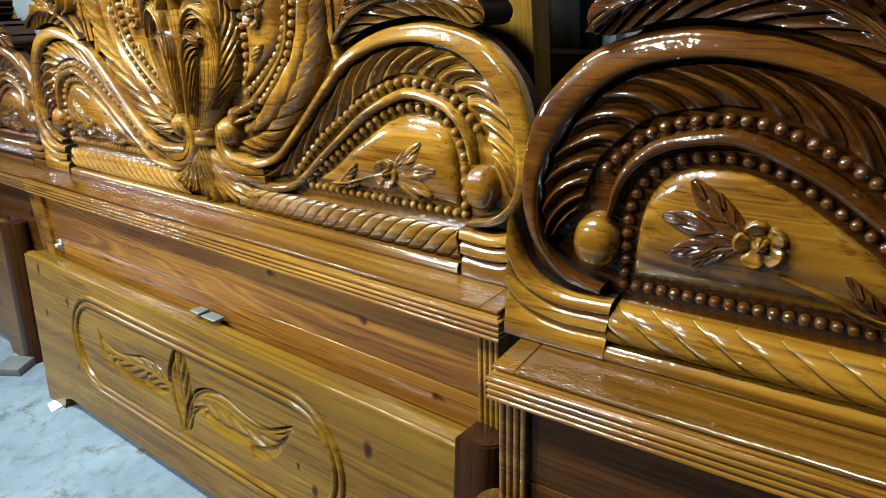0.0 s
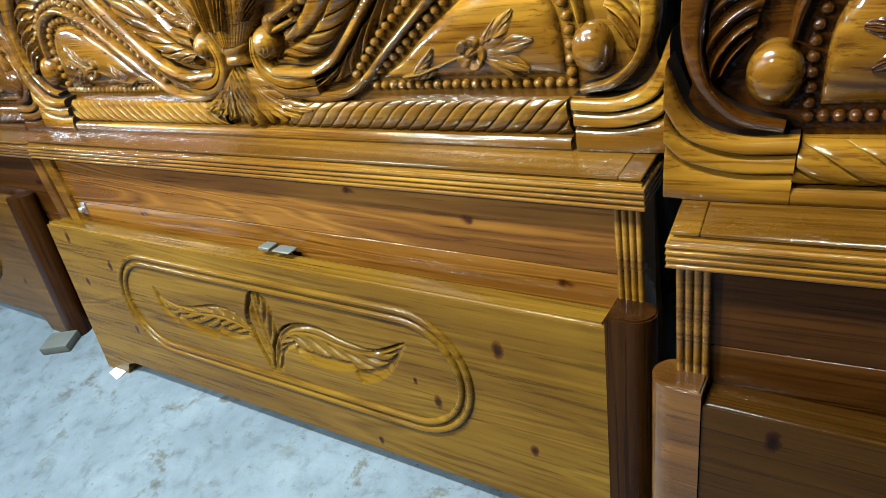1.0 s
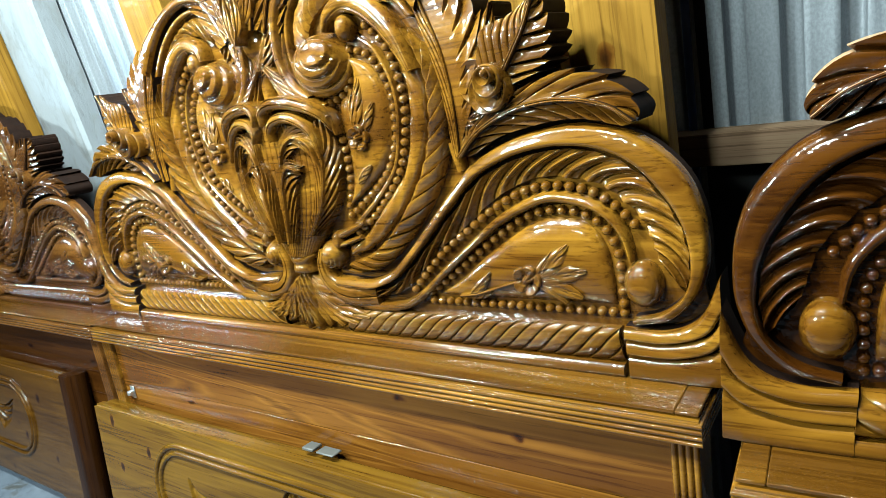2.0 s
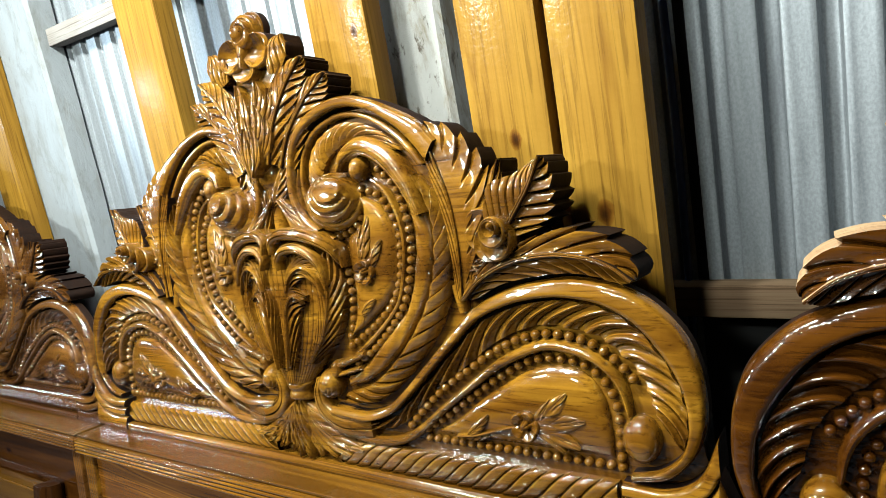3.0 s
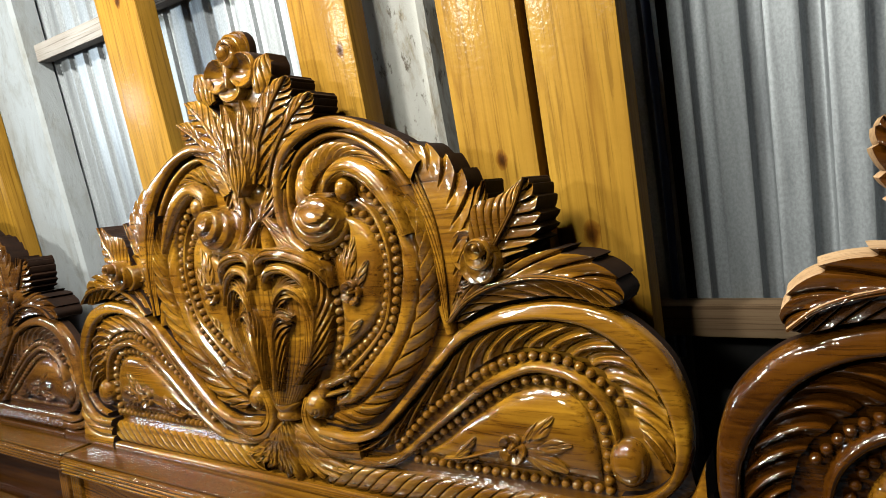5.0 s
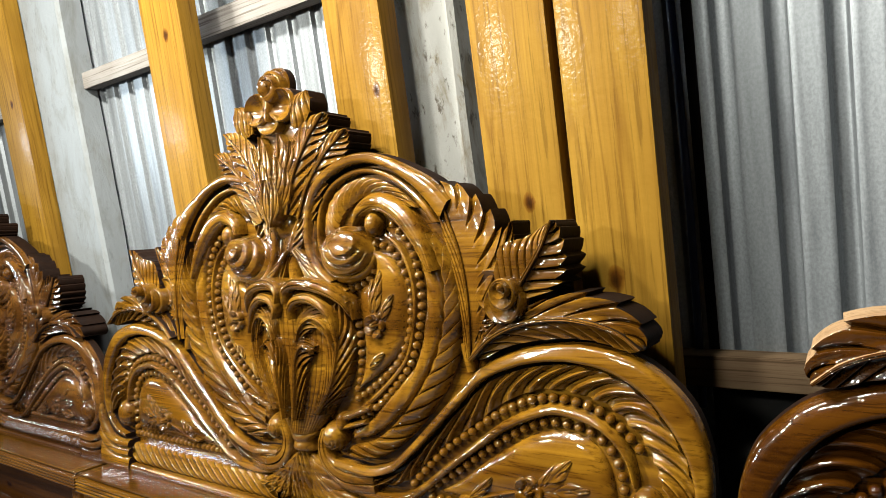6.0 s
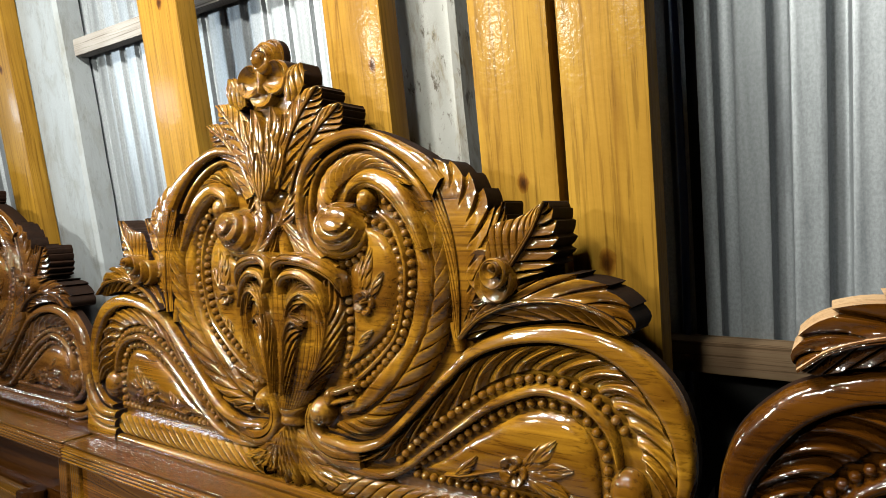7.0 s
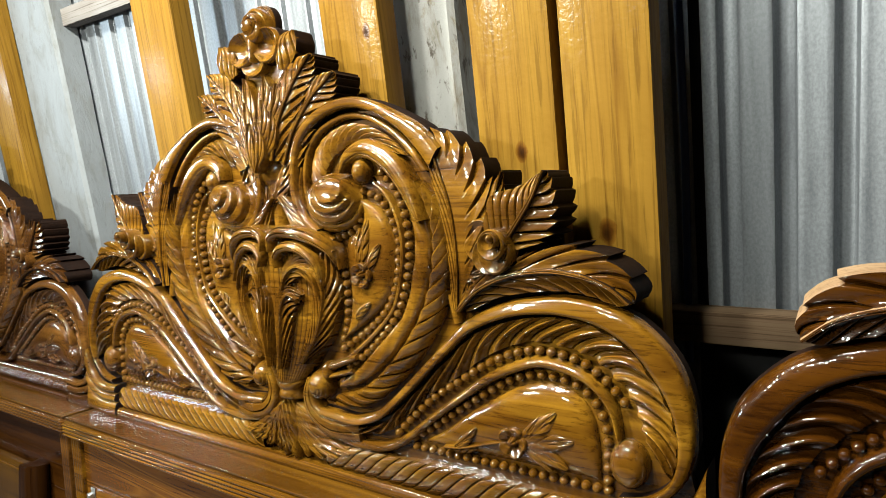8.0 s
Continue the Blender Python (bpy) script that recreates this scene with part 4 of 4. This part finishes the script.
    strings = (([(0.287, 0.141), (0.302, 0.157), (0.368, 0.218), (0.435, 0.264), (0.490, 0.300), (0.548, 0.328), (0.596, 0.338), (0.648, 0.333), (0.683, 0.321), (0.713, 0.300), (0.741, 0.270)], 0.0208, 0.010),
               ([(0.324, 0.136), (0.377, 0.170), (0.444, 0.218), (0.499, 0.255), (0.550, 0.284), (0.594, 0.295), (0.635, 0.293), (0.665, 0.284), (0.692, 0.261), (0.708, 0.226), (0.711, 0.188), (0.711, 0.157), (0.711, 0.135)], 0.0212, 0.006),
               ([(0.326, 0.1185), (0.711, 0.1185)], 0.0188, 0.006),
               ([(0.272, 0.652), (0.306, 0.617), (0.322, 0.574), (0.331, 0.525), (0.327, 0.465), (0.302, 0.388), (0.262, 0.337), (0.215, 0.293), (0.165, 0.260)], 0.0196, 0.009),
               ([(0.223, 0.617), (0.259, 0.603), (0.287, 0.568), (0.304, 0.525), (0.302, 0.478), (0.294, 0.434), (0.268, 0.384), (0.223, 0.343), (0.170, 0.308), (0.149, 0.296)], 0.0196, 0.006),
               ([(0.217, 0.598), (0.214, 0.566), (0.190, 0.538), (0.150, 0.524)], 0.0175, 0.006),
               ([(0.148, 0.506), (0.159, 0.472), (0.165, 0.412), (0.162, 0.352), (0.150, 0.316)], 0.0196, 0.006))
    spots = [(sgn * u, hh, v) for sgn in (1, -1) for c, step, hh in strings for u, v in even(c, step * (0.84 if fine else 1.0))]
    for i, (u, hh, v) in enumerate(spots):
        b = first if i == 0 else new("bead", first.data)
        b.parent = root
        b.location = (u, Y0 - hh, v + Z0)
    return root


def sprig(step, u0, v0, nu, nv):
    """Depth of a sprig of three leaves cut into a flat board, on a grid."""
    deep = np.zeros((nv, nu))

    def carve(u, v, d):
        i, j = np.rint((u - u0) / step).astype(int).ravel(), np.rint((v - v0) / step).astype(int).ravel()
        ok = (i > 1) & (i < nu - 2) & (j > 1) & (j < nv - 2)
        np.maximum.at(deep, (j[ok], i[ok]), np.broadcast_to(d, u.shape).ravel()[ok])

    def half(mid, edge, cuts, lean, notch, rim, slope, ends):
        """One side of a leaf: short gouge cuts, a deep outline and a sloping bank outside it."""
        m, e = spl(mid, 420), spl(edge, 420)
        p = np.linspace(0, 1, len(m))[:, None]
        k = np.linspace(0, 1 + slope, 90)[None, :]
        far = 1 - 0.34 * frac(p * notch) ** 1.6 if notch else np.ones_like(p)
        f = frac(p * cuts - lean * k)
        body = 0.0012 + 0.0060 * np.exp(-(((f - 0.5) / 0.15) ** 2)) * np.clip((k - 0.12) * 5, 0, 1) * np.clip((0.92 - k) * 8, 0, 1)
        body = body + rim * np.clip((k - 0.80) / 0.12, 0, 1) + 0.003 * np.exp(-((k / 0.06) ** 2))
        bank = (rim + 0.0012) * np.clip(1 - (k - 1) / max(slope, 1e-6), 0, 1)
        d = np.where(k <= 1, body, bank) * np.clip(np.minimum(p * ends[0], (1 - p) * ends[1]), 0.25, 1)
        carve(m[:, :1] + (e[:, :1] - m[:, :1]) * k * far, m[:, 1:] + (e[:, 1:] - m[:, 1:]) * k * far, d)

    left = [(-0.048, 0.304), (-0.111, 0.322), (-0.180, 0.326), (-0.293, 0.314), (-0.376, 0.325), (-0.404, 0.368)]
    half(left, [(-0.050, 0.312), (-0.098, 0.352), (-0.166, 0.357), (-0.283, 0.331), (-0.366, 0.337), (-0.403, 0.370)], 9, 1.2, 0, 0.0085, 0.0, (30, 30))
    half(left, [(-0.055, 0.292), (-0.143, 0.272), (-0.205, 0.272), (-0.313, 0.272), (-0.386, 0.303), (-0.406, 0.366)], 10, 1.6, 3, 0.0055, 0.35, (30, 12))
    centre = [(-0.004, 0.197), (0.002, 0.284), (-0.006, 0.358), (0.0, 0.438)]
    half(centre, [(-0.014, 0.199), (-0.039, 0.274), (-0.056, 0.335), (-0.032, 0.400), (-0.001, 0.440)], 3, 1.0, 0, 0.0100, 0.0, (8, 30))
    half(centre, [(0.010, 0.208), (0.036, 0.298), (0.036, 0.355), (0.027, 0.401), (0.001, 0.440)], 5, 1.4, 0, 0.0060, 0.25, (8, 30))
    right = [(0.006, 0.199), (0.023, 0.268), (0.078, 0.326), (0.152, 0.343), (0.238, 0.330), (0.324, 0.330), (0.416, 0.378)]
    half(right, [(-0.006, 0.201), (0.014, 0.282), (0.073, 0.346), (0.161, 0.367), (0.249, 0.347), (0.332, 0.343), (0.416, 0.380)], 2, 0.6, 0, 0.0100, 0.0, (30, 30))
    half(right, [(0.022, 0.208), (0.044, 0.266), (0.092, 0.288), (0.161, 0.268), (0.268, 0.262), (0.359, 0.298), (0.418, 0.372)], 10, 1.5, 3, 0.0060, 0.32, (30, 12))
    deep[1:-1, 1:-1] = (4 * deep[1:-1, 1:-1] + deep[:-2, 1:-1] + deep[2:, 1:-1] + deep[1:-1, :-2] + deep[1:-1, 2:]) / 8
    return 1.2 * deep


def footboard(posts, FOOT=FOOT):
    """Low bed foot: a slab with a racetrack moulding and a carved sprig, rounded end posts."""
    root = new("footboard")
    W = 0.83
    bm = bmesh.new()
    out = [(-W, 0.0), (-W + 0.11, 0.0), (-W + 0.13, 0.042), (-W + 0.17, 0.056), (W - 0.17, 0.056), (W - 0.13, 0.042), (W - 0.11, 0.0), (W, 0.0), (W, 0.512), (-W, 0.512)]
    a = [bm.verts.new((u, 0.0, v)) for u, v in out]
    f = bm.faces.new(a)
    ex = bmesh.ops.extrude_face_region(bm, geom=[f])
    bmesh.ops.translate(bm, verts=[g for g in ex["geom"] if isinstance(g, bmesh.types.BMVert)], vec=(0, 0.032, 0))
    bmesh.ops.bevel(bm, geom=[e for e in bm.edges if abs(e.verts[0].co.z - e.verts[1].co.z) < 1e-4 and e.verts[0].co.z > 0.5], offset=0.006, segments=3, affect="EDGES")
    bm.faces.ensure_lookup_table()
    front = max((f for f in bm.faces if all(abs(v.co.y) < 1e-5 for v in f.verts)), key=lambda f: f.calc_area())
    top = max(v.co.z for v in front.verts)
    bmesh.ops.delete(bm, geom=[front], context="FACES_ONLY")
    # the front again, with a carved field let into it
    step, u0, v0, nu, nv = 0.002, -0.43, 0.190, 431, 128
    deep = sprig(step, u0, v0, nu, nv)
    rows = [[bm.verts.new((u0 + i * step, deep[j, i], v0 + j * step)) for i in range(nu)] for j in range(nv)]
    for lower, upper in zip(rows, rows[1:]):
        for i in range(nu - 1):
            bm.faces.new((lower[i], lower[i + 1], upper[i + 1], upper[i]))
    u1, v1 = u0 + (nu - 1) * step, v0 + (nv - 1) * step
    feet = out[:8]
    for ring in (feet + [(W, v0), (-W, v0)], [(-W, v1), (W, v1), (W, top), (-W, top)], [(-W, v0), (u0, v0), (u0, v1), (-W, v1)], [(u1, v0), (W, v0), (W, v1), (u1, v1)]):
        bm.faces.new([bm.verts.new((u, 0.0, v)) for u, v in ring])
    slab = part("slab", bm, FOOT, root, "varnished slab with small dark knots and a carved sprig", 50)
    part("top_rail", box_bm((-W, 0.0325, 0.44), (W, 0.062, 0.506), 0.006), FOOT, root)
    for sgn in posts:
        bm = bmesh.new()
        ring = []
        for i in range(15):
            a = -math.pi / 2 + math.pi * i / 14
            ring.append((sgn * (W + 0.037 + 0.037 * math.cos(a)), 0.033 + 0.036 * math.sin(a)))
        ring += [(sgn * (W + 0.001), 0.069), (sgn * (W + 0.001), -0.003)]
        lo = [bm.verts.new((x, y, 0.0)) for x, y in ring]
        f = bm.faces.new(lo)
        ex = bmesh.ops.extrude_face_region(bm, geom=[f])
        top = [g for g in ex["geom"] if isinstance(g, bmesh.types.BMVert)]
        bmesh.ops.translate(bm, verts=top, vec=(0, 0, 0.528))
        bmesh.ops.bevel(bm, geom=[e for e in bm.edges if e.verts[0].co.z > 0.5 and e.verts[1].co.z > 0.5], offset=0.003, segments=2, affect="EDGES")
        # Right-hand posts take the shade of their far side as a darker colour.
        part("end_post", bm, GOLD_END if sgn > 0 else GOLD_BROWN, root, "rounded end post")
    # racetrack moulding of two beads
    L, R, zc = 0.412, 0.147, 0.311
    for rr, nm in ((R, "outer_moulding"), (R - 0.021, "inner_moulding")):
        path = []
        for i in range(25):
            a = -math.pi / 2 + math.pi * i / 24
            path.append((L + rr * math.cos(a), zc + rr * math.sin(a)))
        path += [(-u, 2 * zc - v) for u, v in path]
        path = np.array(path)
        d = np.roll(path, -1, 0) - np.roll(path, 1, 0)
        d /= np.linalg.norm(d, axis=1)[:, None]
        nr = np.c_[d[:, 1], -d[:, 0]]
        V, F, m = [], [], len(path)
        for j in range(7):
            a = math.pi * j / 6
            for (u, v), (nu, nv) in zip(path, nr):
                V.append((u + nu * 0.0085 * math.cos(a), 0.0015 - 0.0095 * math.sin(a), v + nv * 0.0085 * math.cos(a)))
        for j in range(6):
            for i in range(m):
                k = (i + 1) % m
                F.append((j * m + i, j * m + k, (j + 1) * m + k, (j + 1) * m + i))
        mk(nm, V, F, FOOT, slab, "oval bead moulding")
    return root


# ---- structure ----
part_floor = mk("floor", [(-9, -7, 0), (9, -7, 0), (9, 0.75, 0), (-9, 0.75, 0), (-9, -7, -0.1), (9, -7, -0.1), (9, 0.75, -0.1), (-9, 0.75, -0.1)],
                [(0, 1, 2, 3), (7, 6, 5, 4), (0, 4, 5, 1), (1, 5, 6, 2), (2, 6, 7, 3), (3, 7, 4, 0)], CONCRETE)
tagged(part_floor, "worn grey concrete floor with stains", "floor", kind="structure")
# Added walls; the unseen front one stands near and dark to cut floor reflections.
for nm, lo, hi in (("wall_front", (-9, -3.6, 0), (9, -3.5, 3.4)), ("wall_left", (-9.1, -7.1, 0), (-9, 0.75, 3.4)), ("wall_right", (9, -7.1, 0), (9.1, 0.75, 3.4)), ("wall_back", (-9, 0.66, 0), (9, 0.75, 3.4))):
    tagged(part(nm, box_bm(lo, hi, 0), ROOM, None), "plain dark wall added to close the shed", "wall", kind="structure")
tagged(part("ceiling", box_bm((-9.1, -7.1, 3.4), (9.1, 0.75, 3.5), 0), ROOM, None), "dark shed ceiling", "ceiling", kind="structure")


def sheet(x0, x1, y, z0, z1, name, deep=0.014):
    """A corrugated metal sheet with box-shaped ridges."""
    V, F = [], []
    pitch, at = 0.0909, 1.686
    first, last = int(math.floor((x0 - at) / pitch)) - 1, int(math.ceil((x1 - at) / pitch)) + 1
    line = [(at + k * pitch + dx, d) for k in range(first, last) for dx, d in ((-0.0225, 0.0), (-0.0185, 0.06 * deep), (-0.0135, 0.94 * deep), (-0.0105, deep), (0.0105, deep), (0.0135, 0.94 * deep), (0.0185, 0.06 * deep), (0.0225, 0.0), (0.0300, 0.0006), (0.0454, 0.0016), (0.0609, 0.0006))]
    line = [(x, d) for x, d in line if x0 <= x <= x1]
    n = len(line) - 1
    for x, d in line:
        V += [(x, y - deep / 2 + d, z0), (x, y - deep / 2 + d, z1)]
    m = len(V)
    V += [(a, b + 0.0012, c) for a, b, c in V]
    for i in range(n):
        p = 2 * i
        F += [(p, p + 2, p + 3, p + 1), (m + p + 1, m + p + 3, m + p + 2, m + p), (p + 1, p + 3, m + p + 3, m + p + 1), (p, m + p, m + p + 2, p + 2)]
    F += [(0, 1, m + 1, m), (2 * n, m + 2 * n, m + 2 * n + 1, 2 * n + 1)]
    ob = mk(name, V, F, SHEET, None, angle=50)
    tagged(ob, "corrugated galvanised metal wall sheet, scuffed and grey", "wall sheet", "wall sheets", "structure")


for i, x in enumerate((-3.45, -2.6, -1.75, -0.9, -0.05, 1.634, 2.47, 3.3)):
    sheet(x, x + 0.87, 0.62 - 0.004 * (i % 2), 0.96 if x > 1.6 else 0.0, 3.3, "wall_sheet", 0.034 if x > 1.6 else 0.014)
sheet(0.8, 1.612, 0.645, 0.0, 3.3, "wall_sheet")


def timber(name, lo, hi, mat, label, cat, group="", bev=0.004):
    ob = part(name, box_bm((lo[0] - (lo[0] + hi[0]) / 2, lo[1] - (lo[1] + hi[1]) / 2, 0), (hi[0] - (lo[0] + hi[0]) / 2, hi[1] - (lo[1] + hi[1]) / 2, hi[2] - lo[2]), bev), mat, None)
    ob.location = ((lo[0] + hi[0]) / 2, (lo[1] + hi[1]) / 2, lo[2])
    return tagged(ob, label, cat, group)


for lo, hi, mat in (((-3.5, 0.555, 1.895), (0.15, 0.603, 1.953), RAW_GREY), ((0.152, 0.555, 1.915), (4.0, 0.603, 1.985), RAW_GREY), ((-3.5, 0.555, 0.958), (4.0, 0.603, 1.022), RAW)):
    tagged(timber("wall_rail", lo, hi, mat, "rough timber rail nailed across the wall", "wall rail", "wall rails"), kind="structure")
PLANKS = ((-0.86, -0.685, 0.45), (0.25, 0.42, 0.385), (0.924, 1.079, 0.385), (1.285, 1.444, 0.385), (1.46, 1.614, 0.385), (-1.55, -1.37, 0.45))
for a, b, y in PLANKS:
    timber("timber_plank", (a, y, 0), (b, y + 0.06, 2.75), KNOTTED.get(a, UPRIGHT), "varnished yellow timber plank standing against the wall", "plank", "planks against the wall", 0.005)


def pillar(x0, x1, y0, y1, mat, label):
    bm = bmesh.new()
    c, h = 0.03, 3.38
    ring = [(x0 + c, y0), (x1 - c * 0.4, y0), (x1, y0 + c * 0.4), (x1, y1), (x0, y1), (x0, y0 + c)]
    n = 24
    grid = []
    for k in range(n + 1):
        z = h * k / n
        grid.append([bm.verts.new((x + 0.004 * noise.noise((x * 9, y * 9, z * 5)), y + 0.004 * noise.noise((x * 9, y * 9 + 7, z * 5)), z)) for x, y in ring])
    m = len(ring)
    for k in range(n):
        for i in range(m):
            bm.faces.new((grid[k][i], grid[k][(i + 1) % m], grid[k + 1][(i + 1) % m], grid[k + 1][i]))
    bm.faces.new(grid[0][::-1])
    bm.faces.new(grid[-1])
    return tagged(part("pillar", bm, mat, None), label, "pillar", "", "structure")


pillar(-0.745, -0.425, 0.512, 0.60, PILLAR_BLUE, "pale grey painted concrete pillar")
pillar(0.965, 1.175, 0.512, 0.60, PILLAR, "whitewashed concrete post, stained and chipped")

# ---- the beds ----
head = headboard()
head.matrix_world = TIP @ Matrix.Translation((0.85, 0, 0))
tagged(head, "carved golden-brown varnished bed headboard leaning on the wall", "headboard", "carved headboards")
right_head = headboard(fine=True)
right_head.matrix_world = TIP @ Matrix.Translation((1.896, -0.020, -0.005)) @ pose(0, 0, 0, 0, 0, 3.4) @ Matrix.Translation((0.711, -0.1, 0))
tagged(right_head, "carved golden-brown headboard with fine beads, carving and panels coloured darker for shade", "headboard", "carved headboards")
# This bed stands in weaker light; that shade is coloured into these parts.
for ob in right_head.children:
    kind = ob.name.split(".")[0]
    if kind == "leaf" and len(ob.data.materials) > 1:
        ob.data = ob.data.copy()
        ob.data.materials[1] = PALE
    if kind in ("panel_board", "leaf_band", "crest_board", "leaf", "arch_rim", "ridge", "bead"):
        ob.data = ob.data.copy()
        ob.data.materials[0] = PANEL_SHADED if kind == "panel_board" else GOLD_SHADED
left_head = copy_thing(head, TIP @ Matrix.Translation((-0.97, 0.05, 0.006)) @ Matrix.Diagonal((1, 1, 0.945, 1)))
tagged(left_head, "carved brown varnished headboard, slightly lower, beside the pale pillar")

# browner wood for this carving; its panel boards carry shade in their colour
brown = {}
for ob in left_head.children_recursive:
    if ob.type == "MESH" and ob.data.materials[0] in (GOLD, PANEL):
        if ob.data not in brown:
            brown[ob.data] = ob.data.copy()
            brown[ob.data].materials[0] = GOLD_BROWN if ob.data.materials[0] == GOLD else PANEL_SHADED
        ob.data = brown[ob.data]

FOOT_LEAN = pose(0, 0, 0, -5.0)
foot = footboard((1,))
foot.matrix_world = TIP @ Matrix.Translation((0.815, -0.088, -0.011)) @ FOOT_LEAN
tagged(foot, "honey-coloured low footboard with an oval moulding, leaning on a headboard", "footboard", "footboards")
left_foot = copy_thing(foot, TIP @ Matrix.Translation((-1.17, -0.03, -0.004)) @ FOOT_LEAN)
tagged(left_foot, "brown varnished footboard leaning on the lower headboard")
for ob in left_foot.children_recursive:
    if ob.type == "MESH" and ob.data.materials[0] == FOOT:
        ob.data = ob.data.copy()
        ob.data.materials[0] = FOOT_BROWN
right_foot = footboard((-1,), FOOT_SHADED)
right_foot.matrix_world = TIP @ Matrix.Translation((2.644, -0.195, -0.024)) @ FOOT_LEAN
tagged(right_foot, "red-brown footboard with shade in its colour, a rounded end post and dark knots", "footboard", "footboards")

# ---- small things ----
shim = new("wood_shim")
for k, (x, w, h) in enumerate(((0.0, 0.034, 0.008), (0.052, 0.052, 0.005))):
    part("shim_block", box_bm((x - w / 2, -0.016, 0.0), (x + w / 2, 0.016, h), 0.002, 1), SOFT, shim)
shim.matrix_world = TIP @ Matrix.Translation((0.85, 0.006, 0.503)) @ FOOT_LEAN
tagged(shim, "grey softwood packing pieces behind the footboard's top edge", "wood shim")
block = part("floor_block", box_bm((-0.055, -0.04, 0), (0.055, 0.04, 0.03), 0.004), GREY_WOOD, None)
block.matrix_world = pose(-0.31, -0.075, 0, 0, 0, 25)
tagged(block, "dusty grey wooden block lying on the concrete floor", "wood block")
bm = bmesh.new()
bmesh.ops.create_grid(bm, x_segments=6, y_segments=4, size=0.5, matrix=Matrix.Diagonal((0.055, 0.035, 1, 1)))
for v in bm.verts:
    v.co.z = 0.003 + 0.004 * noise.noise((v.co.x * 60, v.co.y * 60, 0.3))
bmesh.ops.solidify(bm, geom=bm.faces[:], thickness=0.0006)
scrap = part("paper_scrap", bm, PAPER, None)
scrap.matrix_world = pose(0.05, -0.10, 0.001, 0, 0, -12)
tagged(scrap, "crumpled white paper scrap on the floor", "paper scrap")
bracket = new("bed_bracket")
plate = part("bracket_plate", box_bm((-0.010, -0.002, 0), (0.010, 0.0, 0.038), 0.0006, 1), STEEL, bracket)
part("bracket_hook", box_bm((-0.008, -0.016, 0.012), (0.008, -0.0025, 0.026), 0.002, 1), STEEL, plate)
bracket.matrix_world = TIP @ Matrix.Translation((0.088, 0.028, 0.500))
tagged(bracket, "small steel bed bracket screwed on the panel", "bracket")
pipe = bpy.data.curves.new("blue_pipe", "CURVE")
pipe.dimensions, pipe.bevel_depth, pipe.bevel_resolution = "3D", 0.008, 3
sp = pipe.splines.new("POLY")
sp.points.add(3)
for p, co in zip(sp.points, ((1.60, 0.60, 0.9), (1.607, 0.60, 1.3), (1.60, 0.605, 1.9), (1.60, 0.605, 3.2))):
    p.co = (*co, 1)
me = bpy.data.meshes.new_from_object(bpy.data.objects.new("pipe_curve", pipe))
me.materials.clear()
me.materials.append(BLUE)
tagged(new("blue_pipe", me), "thin blue plastic pipe behind the wall sheet's edge", "pipe")
